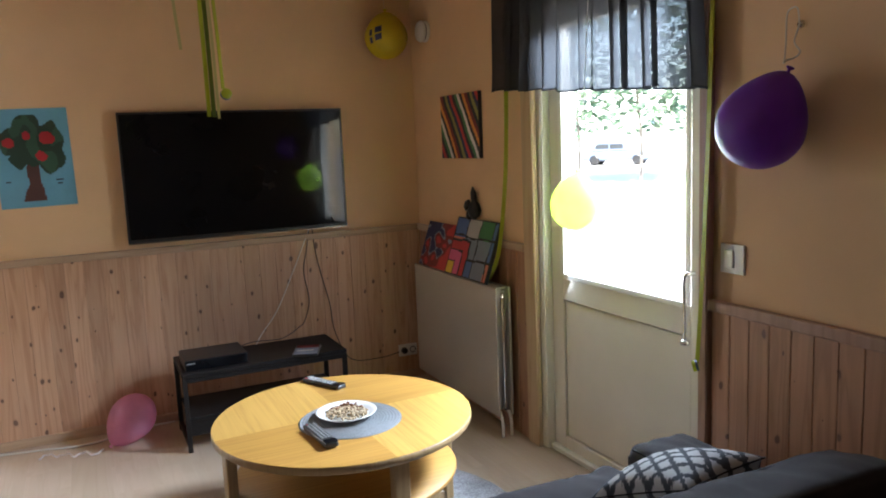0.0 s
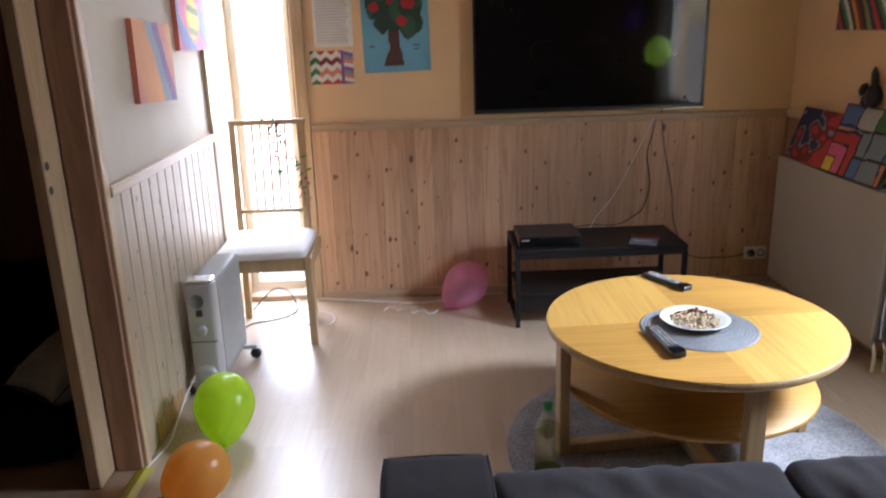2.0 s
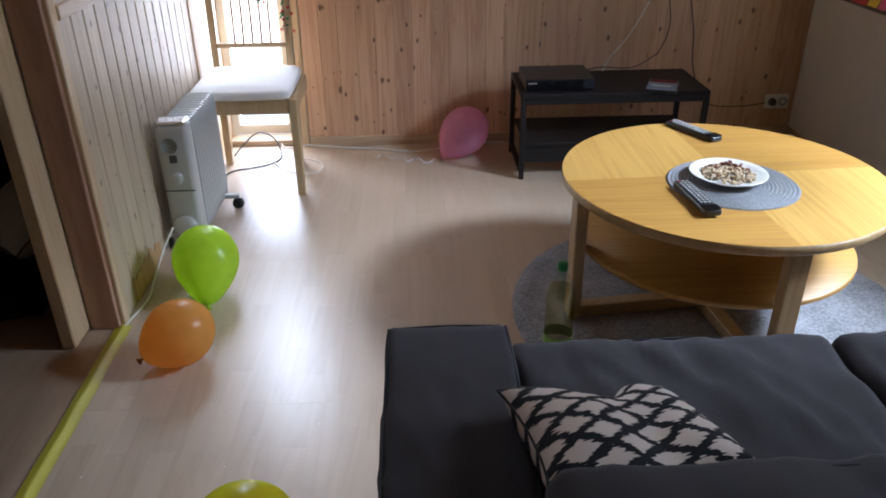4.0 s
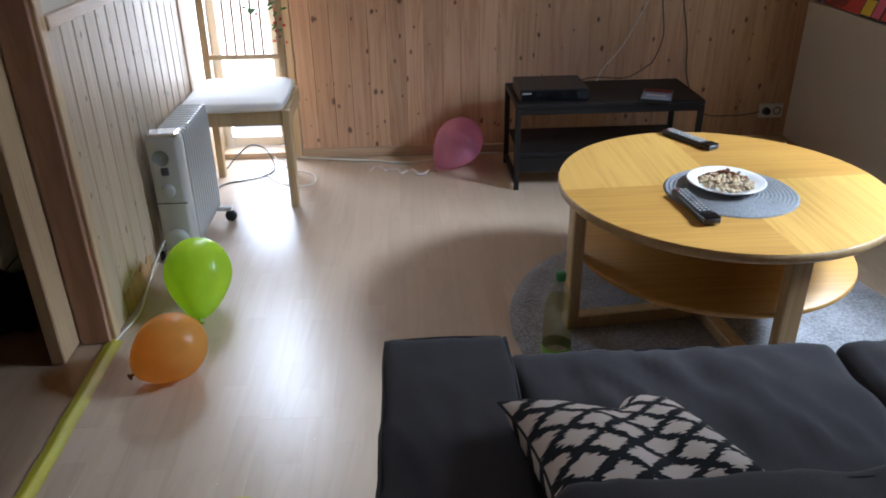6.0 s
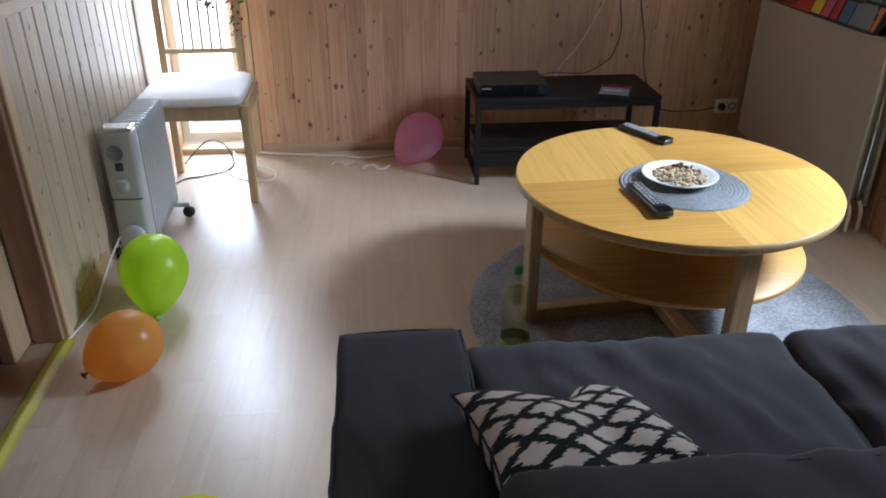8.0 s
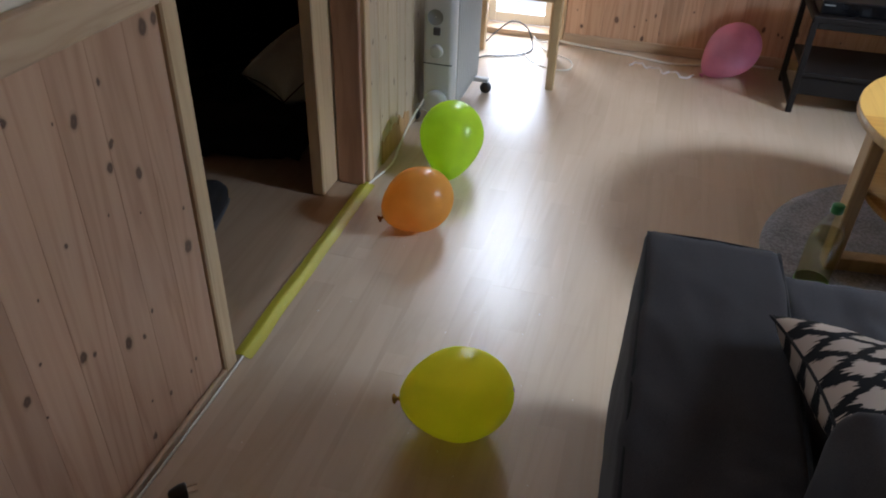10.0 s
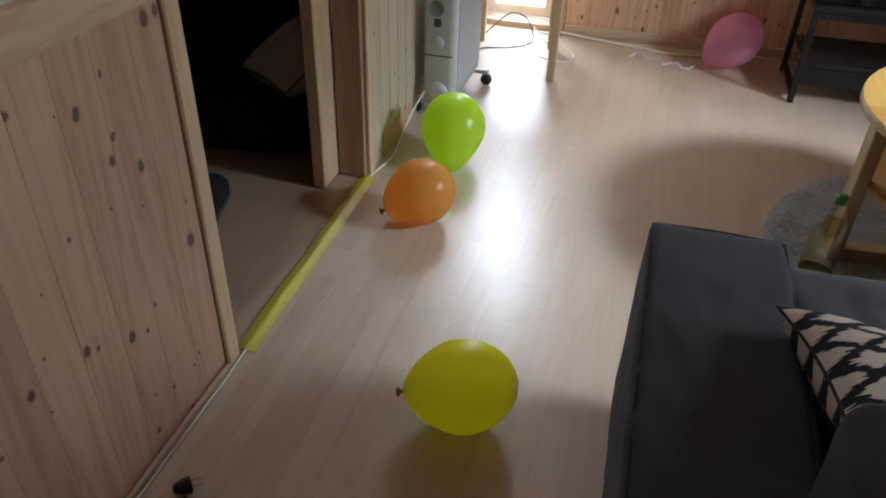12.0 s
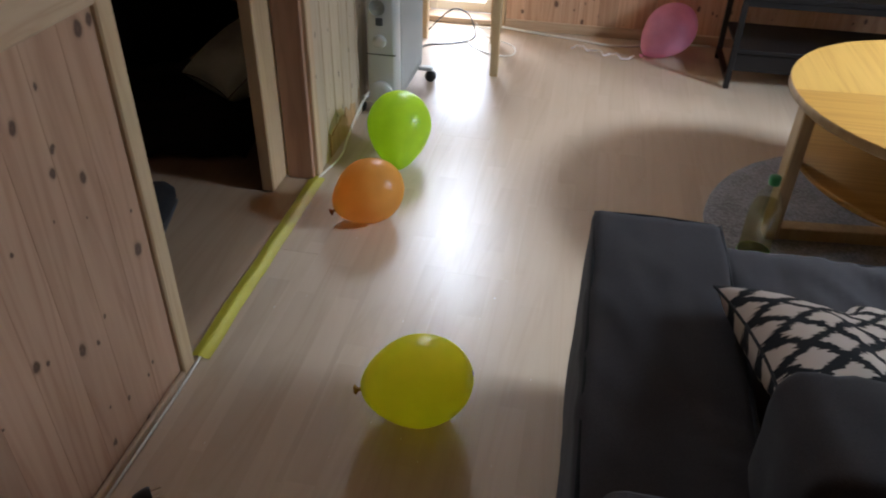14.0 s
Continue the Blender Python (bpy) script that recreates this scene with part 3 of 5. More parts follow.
def rug():
    cx, cy, r = 0.85, 2.55, 0.67
    bm = bmesh.new()
    rings = []
    for k in range(25):
        rr = r * k / 24 if k else 0.004
        rings.append([bm.verts.new((cx + rr * math.cos(a) * (1 + 0.006 * noise.noise(Vector((math.cos(a) * 9, math.sin(a) * 9, 0)))), cy + rr * math.sin(a), (0.012 if k < 24 else 0.001) + 0.003 * noise.noise(Vector((rr * math.cos(a) * 40, rr * math.sin(a) * 40, 5))))) for a in (2 * math.pi * i / 96 for i in range(96))])
    for a, b in zip(rings, rings[1:]):
        for i in range(96):
            bm.faces.new((a[i], b[i], b[(i + 1) % 96], a[(i + 1) % 96]))
    bm.faces.new(rings[0])
    tagged(link("rug", bm, RUG, smooth=True), "round grey short-pile rug under the coffee table", "rug")


rug()


def chair():
    c = thing("dining_chair", "beech chair with slatted back and white padded seat", "chair")
    xl, xr, yf, yb = -1.065, -0.655, 3.635, 4.04
    sz = 0.458
    for x in (xl, xr):
        part("leg", joined(block((x - 0.018, yf - 0.018, 0), (x + 0.018, yf + 0.018, sz - 0.01), 0.004)), BEECH, c)
        xb = x if x == xl else x - 0.06
        bm = block((xb - 0.017, yb - 0.02, 0), (xb + 0.017, yb + 0.02, 1.04), 0.004)
        for v in bm.verts:
            v.co.y += 0.10 * max(0, v.co.z - 0.4) ** 1.2
        part("leg", bm, BEECH, c, "back leg that rises into the backrest")
    part("seat_rail", block((xl + 0.018, yf - 0.012, sz - 0.075), (xr - 0.018, yf + 0.012, sz - 0.005), 0.003), BEECH, c)
    part("seat_rail", block((xl + 0.018, yb - 0.012, sz - 0.075), (xr - 0.018, yb + 0.012, sz - 0.005), 0.003), BEECH, c)
    for x in (xl, xr):
        part("seat_rail", block((x - 0.012, yf + 0.018, sz - 0.075), (x + 0.012, yb - 0.020, sz - 0.005), 0.003), BEECH, c)
    seat = padded(xr - xl + 0.016, yb - yf + 0.02, 0.052, 0.012, 0.024, 12, 0.001, 1.0)
    part("seat", moved(seat, pose((xl + xr) / 2 - 0.015, (yf + yb) / 2 - 0.025, sz + 0.014)), SEAT_WHITE, c, "white padded seat", True)
    part("top_rail", block((xl - 0.020, yb + 0.038, 1.030), (xr - 0.035, yb + 0.072, 1.058), 0.005), BEECH, c)
    part("cross_rail", block((xl + 0.014, yb + 0.002, 0.575), (xr - 0.074, yb + 0.024, 0.598), 0.004), BEECH, c)
    for i in range(5):
        x = xl + 0.100 + i * 0.042
        part("spindle", tube([(x, yb + 0.013, 0.59), (x, yb + 0.034, 0.80), (x, yb + 0.052, 1.035)], 0.0055, 6, 3), BROWN_TRIM, c, "", True)


chair()


def heater():
    h = thing("oil_heater", "silver-grey finned oil heater on castors beside the wall", "heater")
    x, w = -1.022, 0.116
    y0, y1 = 3.085, 3.560
    n = 12
    for i in range(n):
        y = y0 + 0.108 + i * (y1 - y0 - 0.13) / (n - 1)
        bm = padded(w, 0.021, 0.455, 0.002, 0.0100, 8, 0.0)
        part("fin", moved(bm, pose(x, y, 0.282)), SILVER, h, "", True)
    part("core", block((x - 0.034, y0 + 0.06, 0.14), (x + 0.034, y1 - 0.03, 0.470), 0.01, 2), SILVER, h)
    panel = part("control_panel", block((x - 0.058, y0, 0.060), (x + 0.058, y0 + 0.085, 0.516), 0.016, 3), SILVER, h, "grey plastic control end", True)
    part("handle", block((x - 0.056, y0 + 0.004, 0.516), (x + 0.056, y0 + 0.078, 0.530), 0.008, 2), CHROME, panel, "shiny handle recess")
    part("grip_recess", moved(lathe([(0.002, 0), (0.026, 0.001), (0.030, 0.006)], 20, False), pose(x - 0.008, y0 - 0.007, 0.445, 90)), plain("grip_grey", (0.20, 0.21, 0.21), 0.25), panel, "", True)
    part("rocker_switch", block((x - 0.018, y0 - 0.006, 0.375), (x + 0.010, y0 + 0.004, 0.405), 0.003), DARK_GREY, panel)
    part("dial", moved(lathe([(0.026, 0), (0.024, 0.014), (0.020, 0.018), (0.002, 0.018)], 24), pose(x - 0.004, y0 + 0.002, 0.315, 90)), SILVER, panel, "round thermostat dial", True)
    part("seam", block((x - 0.056, y0 - 0.002, 0.262), (x + 0.056, y0 + 0.004, 0.266)), DARK_GREY, panel)
    part("cord_wrap", moved(lathe([(0.018, 0), (0.044, 0.002), (0.047, 0.012), (0.044, 0.022), (0.018, 0.024)], 24), pose(x, y0 + 0.002, 0.115, 90)), SILVER, panel, "round cord holder", True)
    for y in (y0 + 0.05, y1 - 0.06):
        foot = part("foot_bar", block((x - 0.115, y - 0.015, 0.050), (x + 0.115, y + 0.015, 0.068), 0.004), SILVER, h)
        for sx in (-0.105, 0.105):
            part("castor", moved(lathe([(0.006, -0.012), (0.024, -0.010), (0.025, 0.0), (0.024, 0.010), (0.006, 0.012)], 18), pose(x + sx, y, 0.025, 90, 0, 0)), BLACK, foot, "", True)


heater()


def tv_bench():
    b = thing("tv_bench", "black-brown metal and wood television bench with open shelf", "tv bench")
    x0, x1, y0, y1, top = 0.352, 1.215, 3.735, 4.13, 0.412
    part("top", block((x0, y0, top - 0.025), (x1, y1, top), 0.004), BLACK_WOOD, b)
    part("apron", block((x0 + 0.025, y0 + 0.004, top - 0.050), (x1 - 0.025, y0 + 0.020, top - 0.025), 0.002), BLACK_WOOD, b)
    part("shelf", block((x0 + 0.025, y0 + 0.02, 0.155), (x1 - 0.025, y1, 0.175), 0.003), BLACK_WOOD, b)
    part("shelf_front", block((x0 + 0.025, y0 + 0.03, 0.075), (x1 - 0.025, y0 + 0.044, 0.155), 0.002), BLACK_WOOD, b)
    for x in (x0, x1 - 0.024):
        for y in (y0, y1 - 0.024):
            part("leg", block((x, y, 0), (x + 0.024, y + 0.024, top - 0.025), 0.002), BLACK_WOOD, b)
        part("side_bar", block((x, y0 + 0.024, 0.03), (x + 0.024, y1 - 0.024, 0.05), 0.002), BLACK_WOOD, b)
    return top


BENCH_TOP = tv_bench()

box = thing("set_top_box", "slim black set-top box on the television bench", "media box")
part("body", block((0.375, 3.78, BENCH_TOP), (0.69, 4.03, BENCH_TOP + 0.055), 0.004), BLACK, box)
part("front_panel", block((0.379, 3.775, BENCH_TOP + 0.004), (0.686, 3.7805, BENCH_TOP + 0.051), 0.001), TV_SCREEN, box, "glossy black front")
part("display", block((0.385, 3.7735, BENCH_TOP + 0.036), (0.425, 3.7752, BENCH_TOP + 0.041)), SILVER, box)


def television():
    t = thing("television", "large flat black television hung on the wall", "television")
    x0, x1, z0, z1, y = 0.193, 1.424, 1.034, 1.733, 4.232
    part("casing", block((x0, y, z0), (x1, y + 0.035, z1), 0.006, 2), BLACK, t)
    part("screen", block((x0 + 0.012, y - 0.002, z0 + 0.020), (x1 - 0.012, y + 0.004, z1 - 0.012), 0.001), TV_SCREEN, t, "switched-off glossy screen")
    part("bezel", joined(block((x0, y - 0.004, z1 - 0.012), (x1, y + 0.002, z1), 0.002), block((x0, y - 0.004, z0), (x1, y + 0.002, z0 + 0.019), 0.002),
                         block((x0, y - 0.004, z0 + 0.019), (x0 + 0.011, y + 0.002, z1 - 0.012), 0.002), block((x1 - 0.011, y - 0.004, z0 + 0.019), (x1, y + 0.002, z1 - 0.012), 0.002)), BLACK, t)
    part("trim_strip", block((x0, y - 0.006, z0 - 0.004), (x1, y + 0.03, z0 + 0.001), 0.001), CHROME, t, "thin bright metal strip")
    part("wall_mount", block((0.55, y + 0.035, 1.2), (1.07, WALL_Y, 1.6)), BLACK, t)


television()


def radiator():
    r = thing("radiator", "white double panel radiator under the pictures, darkened for shade", "radiator")
    y0, y1, z0, z1, x = 3.100, 4.11, 0.105, 0.775, 1.80
    for a, n in ((x, "front_panel"), (x + 0.075, "rear_panel")):
        part(n, block((a, y0, z0), (a + 0.014, y1, z1), 0.005, 2), RAD_SHADED, r)
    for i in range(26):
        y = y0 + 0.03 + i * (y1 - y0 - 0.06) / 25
        part("convector_fin", block((x + 0.018, y - 0.003, z0 + 0.03), (x + 0.070, y + 0.003, z1 - 0.02)), RAD_SHADED, r)
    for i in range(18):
        part("grille_bar", block((x + 0.014, y0 + 0.03 + i * 0.0533, z1 - 0.012), (x + 0.075, y0 + 0.048 + i * 0.0533, z1 - 0.004)), RAD_SHADED, r)
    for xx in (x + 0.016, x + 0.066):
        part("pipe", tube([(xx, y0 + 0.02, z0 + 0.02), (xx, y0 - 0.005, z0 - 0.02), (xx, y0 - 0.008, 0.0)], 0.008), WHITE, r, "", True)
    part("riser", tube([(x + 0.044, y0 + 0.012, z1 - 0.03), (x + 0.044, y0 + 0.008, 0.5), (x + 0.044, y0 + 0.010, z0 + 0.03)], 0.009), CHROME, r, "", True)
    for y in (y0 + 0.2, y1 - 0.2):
        part("bracket", block((x + 0.089, y - 0.015, z0 + 0.1), (RIGHT_X - 0.012, y + 0.015, z1 - 0.08)), RAD_SHADED, r)


radiator()

# ---- balloons ----
GREEN_B = rubber("lime_balloon", (0.62, 0.82, 0.09), 0.55, 0.08, 0.36)
ORANGE_B = rubber("orange_balloon", (0.84, 0.48, 0.13), 0.5, 0.08, 0.42, (0.95, 0.55, 0.25))
YELLOW_B = rubber("yellow_green_balloon", (0.86, 1.0, 0.08), 0.60, 0.06, 0.33, (0.98, 0.75, 0.23))
PINK_B = rubber("pink_balloon", (0.92, 0.50, 0.70), 0.5, 0.08, 0.36)
PURPLE_B = rubber("purple_balloon", (0.20, 0.045, 0.42), 0.35)
PURPLE_B.node_tree.nodes["Principled BSDF"].inputs["Roughness"].default_value = 0.42
LEMON_B = rubber("lemon_balloon", (0.64, 0.50, 0.02), 0.35)
SLACK_ORANGE = rubber("slack_orange_rubber", (0.16, 0.05, 0.012), 0.1)
SLACK_YELLOW = rubber("slack_yellow_rubber", (0.40, 0.20, 0.015), 0.1)
NEON_B = rubber("neon_balloon", (0.74, 0.94, 0.28), 0.65, 0.08, 0.12)


def balloon(name, label, mat, centre, r, stretch, knot_way, nose=1.05, taper=0.20, tied=None):
    """A pear-shaped balloon whose knot points along knot_way."""
    b = thing(name, label, "balloon", "party balloons")
    prof = []
    for i in range(27):
        a = math.pi * i / 26
        z, rad = math.cos(a), math.sin(a)
        if z < 0:
            rad *= 1 - taper * abs(z) ** 1.5
            z *= stretch
        else:
            z *= nose
        prof.append((max(r * rad, 0.004), r * z))
    turn = Vector((0, 0, -1)).rotation_difference(Vector(knot_way)).to_matrix().to_4x4()
    m = Matrix.Translation(centre) @ turn
    part("skin", moved(lathe(prof[::-1], 40), m), mat, b, "", True)
    zb = -r * stretch
    part("knot", moved(lathe([(0.010, zb - 0.016), (0.012, zb - 0.013), (0.004, zb - 0.006), (0.006, zb + 0.002), (0.016, zb + 0.014)], 14), m), tied or mat, b, "tied rubber knot", True)
    if nose > 1.15:
        part("nose_patch", moved(lathe([(0.010, r * nose - 0.0016), (0.006, r * nose + 0.0005), (0.001, r * nose + 0.0012)], 12), m), PURPLE_B, b, "dark thick rubber tip", True)
    return b


balloon("lime_balloon", "lime green balloon on the floor", GREEN_B, (-0.872, 2.765, 0.138), 0.113, 1.48, (0.12, -0.72, -0.60), 1.1, 0.36)
balloon("orange_balloon", "orange balloon lying on the floor", ORANGE_B, (-0.866, 2.362, 0.104), 0.102, 1.22, (-0.80, -0.42, -0.42), 1.08, tied=SLACK_ORANGE)
balloon("yellow_balloon", "yellow-green balloon lying on the floor by the sofa", YELLOW_B, (-0.532, 1.590, 0.106), 0.105, 1.25, (-0.95, -0.20, -0.20), 1.18, tied=SLACK_YELLOW)
balloon("pink_balloon", "pink balloon resting against the panelling", PINK_B, (0.115, 4.075, 0.128), 0.117, 1.40, (-0.66, -0.45, -0.60), 1.15, 0.32)
balloon("purple_balloon", "purple balloon pinned on the wall by its string", PURPLE_B, (1.780, 1.466, 1.520), 0.126, 1.30, (0.1, -0.42, 0.80), 1.0, 0.30)
flag = balloon("yellow_flag_balloon", "yellow balloon with a small flag print in the corner", LEMON_B, (1.705, 4.150, 2.137), 0.128, 1.12, (0, 0, 1), 1.0)
balloon("neon_balloon", "bright lime balloon hanging before the door glass", NEON_B, (1.745, 2.330, 1.245), 0.100, 1.22, (0.05, 0.0, 1.0), 1.05)


# ---- pictures ----
def colour(name, rgb, rough=0.75):
    return plain(name, rgb, rough, grain=90, vary=0.18, bump=0.2)


PAINTS = {n: colour("paint_" + n, c) for n, c in dict(
    sky=(0.14, 0.36, 0.50), leaf=(0.022, 0.055, 0.036), leaf2=(0.035, 0.10, 0.06), apple=(0.38, 0.018, 0.025), bark=(0.09, 0.04, 0.035),
    ink=(0.03, 0.03, 0.035), white=(0.72, 0.70, 0.66), orange=(0.70, 0.28, 0.06), red=(0.50, 0.05, 0.05), coral=(0.66, 0.22, 0.15),
    blue=(0.10, 0.18, 0.40), slate=(0.22, 0.27, 0.34), navy=(0.03, 0.035, 0.10), yellow=(0.70, 0.52, 0.06), olive=(0.25, 0.25, 0.08),
    pink=(0.62, 0.12, 0.25), green=(0.06, 0.20, 0.08), purple=(0.22, 0.10, 0.28), paper=(0.72, 0.68, 0.62), grey=(0.45, 0.43, 0.42), maroon=(0.20, 0.03, 0.03)).items()}


def picture(name, label, w, h, m, paint, thick=0.018, nx=44, ny=44, backing="white", category="picture"):
    """A sheet or canvas in its own x-z plane, facing -y; paint(u, v) names the colour of each dab."""
    p = thing(name, label, category)
    names, bm = [], bmesh.new()
    vs = [[bm.verts.new((w * (i / nx - 0.5), -thick, h * (j / ny - 0.5))) for j in range(ny + 1)] for i in range(nx + 1)]
    for i in range(nx):
        for j in range(ny):
            f = bm.faces.new((vs[i][j], vs[i + 1][j], vs[i + 1][j + 1], vs[i][j + 1]))
            c = paint((i + 0.5) / nx, (j + 0.5) / ny)
            if c not in names:
                names.append(c)
            f.material_index = names.index(c)
    part("painted_face", moved(bm, m), [PAINTS[c] for c in names], p, "painted front")
    part("backing", moved(block((-w / 2, -thick + 0.0008, -h / 2), (w / 2, -0.0005, h / 2), 0.0), m), PAINTS[backing], p)
    return p


def nz(u, v, k=8.0, s=0.0):
    return noise.noise(Vector((u * k + s, v * k - s, s)))


def tree_paint(u, v):
    d = nz(u, v, 7) * 0.05
    for x, y, r in ((0.20, 0.66, 0.075), (0.70, 0.70, 0.095), (0.43, 0.72, 0.06), (0.60, 0.52, 0.075)):
        if math.hypot(u - x, (v - y) * 1.4) < r + d * 0.6:
            return "apple"
    for x, y, r in ((0.46, 0.80, 0.20), (0.27, 0.66, 0.19), (0.70, 0.68, 0.22), (0.48, 0.60, 0.22), (0.72, 0.50, 0.19), (0.30, 0.50, 0.13)):
        if math.hypot(u - x, (v - y) * 1.25) < r + d:
            return "leaf2" if nz(u, v, 5, 3) > 0.12 else "leaf"
    if 0.06 < v < 0.45 and abs(u - 0.47) < 0.085 + 0.10 * max(0, 0.22 - v) / 0.2 + d:
        return "bark"
    if (abs(v - 0.27) < 0.008 and (abs(u - 0.13) < 0.035 or abs(u - 0.80) < 0.05)) or (abs(v - 0.235) < 0.008 and abs(u - 0.80) < 0.04):
        return "ink"
    return "sky"


def diagonal(cols, k, slope, wob=0.03):
    def f(u, v):
        q = u + slope * v + wob * nz(u, v, 3, 1)
        return cols[int(q * k) % len(cols)]
    return f


def letter_paint(u, v):
    if 0.08 < u < 0.92 and 0.06 < v < 0.94 and int(v * 44) % 2 == 0 and u < 0.86 + 0.1 * nz(v * 9, 0.3, 4):
        return "grey"
    return "paper"


def chevron_paint(u, v):
    if u > 0.72:
        return ("purple", "paper", "coral", "slate")[int((v + 0.3 * (u - 0.72)) * 9) % 4] if u > 0.78 else "purple"
    z = v * 6 + abs((u * 4) % 1 - 0.5) * 1.6
    if int(z) % 2:
        return "paper"
    return "green" if u < 0.22 else ("red", "coral", "maroon")[int(z / 2) % 3]


def blocks_paint(u, v):
    if u < 0.02 or u > 0.98 or v < 0.02 or v > 0.97:
        return "ink"
    d = max(u * 1.0, (v) * 0.75) + 0.02 * nz(u, v, 5)
    if u < 0.52 and v < 0.72:
        for lim, c in ((0.17, "yellow"), (0.19, "ink"), (0.31, "pink"), (0.335, "ink"), (0.44, "red"), (0.47, "ink")):
            if d < lim:
                return c
    gx, gy = (u * 3.3 + 0.15 * nz(u, v, 3)) % 1, (v * 2.7 + 0.2 + 0.15 * nz(u, v, 3, 2)) % 1
    if gx < 0.07 or gy < 0.09:
        return "ink"
    return ("green", "blue", "slate", "coral", "slate", "slate", "blue", "grey")[(int(u * 3.3) + 3 * int(v * 2.7 + 0.2)) % 8]


def red_paint(u, v):
    q = nz(u, v, 4, 5) + u - v * 0.6
    return "red" if q > 0.35 else "maroon" if q > 0.05 else "slate" if q > -0.05 else "navy"


def sun_paint(bg, fg, ring):
    def f(u, v):
        d = math.hypot((u - 0.52) * 1.5, (v - 0.48) * 0.95) + 0.03 * nz(u, v, 6)
        if d < 0.30:
            return fg if int((v * 9 + u * 2)) % 3 else "olive"
        return ring if d < 0.36 else bg[int((u * 1.4 + 0.2 * nz(u, v, 3) + v) * len(bg)) % len(bg)]
    return f


NORTH, EAST, WEST = lambda x, z, r=0: pose(x, WALL_Y - 0.001, z, 0, r, 0), lambda y, z, r=0: pose(RIGHT_X - 0.001, y, z, 0, 0, -90) @ pose(0, 0, 0, 0, r, 0), lambda y, z, r=0: pose(LEFT_X + 0.001, y, z, 0, 0, 90) @ pose(0, 0, 0, 0, r, 0)
picture("tree_painting", "painted apple tree on bright blue paper, taped to the wall", 0.352, 0.502, NORTH(-0.210, 1.515, -1), tree_paint, 0.003, 60, 80, "sky", "painting")
picture("notice_sheet", "printed white sheet with faint grey lines on the wall", 0.205, 0.320, NORTH(-0.536, 1.562), letter_paint, 0.002, 30, 88, "paper", "paper sheet")
picture("chevron_drawing", "small drawing with red and green zigzags on paper", 0.228, 0.173, NORTH(-0.555, 1.297), chevron_paint, 0.002, 56, 44, "paper", "drawing")
picture("striped_painting", "canvas with dark and red diagonal stripes on the wall", 0.455, 0.352, EAST(3.640, 1.592), diagonal(["navy", "red", "ink", "green", "white", "ink", "orange", "maroon", "ink", "olive"], 15, 0.48), 0.022, 70, 56, "ink", "painting")
picture("orange_striped_painting", "canvas with orange, grey and red slanting stripes", 0.420, 0.300, WEST(3.205, 1.388, 3), diagonal(["coral", "orange", "orange", "orange", "slate", "purple"], 6, 0.35, 0.05), 0.022, 60, 50, "coral", "painting")
picture("sun_painting", "pink canvas with a yellow ringed shape", 0.440, 0.290, WEST(3.757, 1.563, 1), sun_paint(["pink", "purple", "blue", "pink"], "yellow", "coral"), 0.022, 60, 50, "coral", "painting")
picture("swirl_painting", "dark canvas with yellow swirls on the wall", 0.310, 0.225, WEST(3.318, 1.760), sun_paint(["navy", "ink", "olive"], "yellow", "navy"), 0.020, 50, 44, "ink", "painting")
picture("flower_painting", "olive and red canvas high on the wall", 0.350, 0.270, WEST(2.850, 1.868), sun_paint(["olive", "yellow", "red", "olive"], "purple", "red"), 0.020, 50, 44, "olive", "painting")
LEAN = lambda y, z, r, k: Matrix.Translation((1.866, y, z)) @ pose(0, 0, 0, 0, 0, -90) @ pose(0, 0, 0, k, r, 0)
picture("block_painting", "colourful canvas of outlined blocks leaning on the radiator", 0.470, 0.325, LEAN(3.435, 0.930, 0, -19), blocks_paint, 0.020, 64, 50, "ink", "painting")
picture("red_painting", "dark red canvas leaning on the radiator", 0.370, 0.270, LEAN(3.862, 0.904, 0, -19), red_paint, 0.020, 50, 40, "maroon", "painting")

# black hanging ornament above the leaning canvases
bm = joined(moved(lathe([(0.004, -0.05), (0.030, -0.03), (0.040, 0.0), (0.028, 0.035), (0.010, 0.06), (0.004, 0.10)], 14), pose(1.900, 3.48, 1.135)),
            moved(lathe([(0.003, -0.045), (0.020, -0.02), (0.022, 0.012), (0.004, 0.03)], 12), pose(1.900, 3.535, 1.115, 25)),
            moved(lathe([(0.003, -0.045), (0.018, -0.02), (0.018, 0.012), (0.004, 0.03)], 12), pose(1.900, 3.56, 1.165, 35)),
            moved(lathe([(0.003, -0.05), (0.018, -0.02), (0.016, 0.02), (0.003, 0.05)], 12), pose(1.900, 3.485, 1.215, -10)))
tagged(link("wall_ornament", bm, BLACK, smooth=True), "small black hanging wall ornament", "ornament")

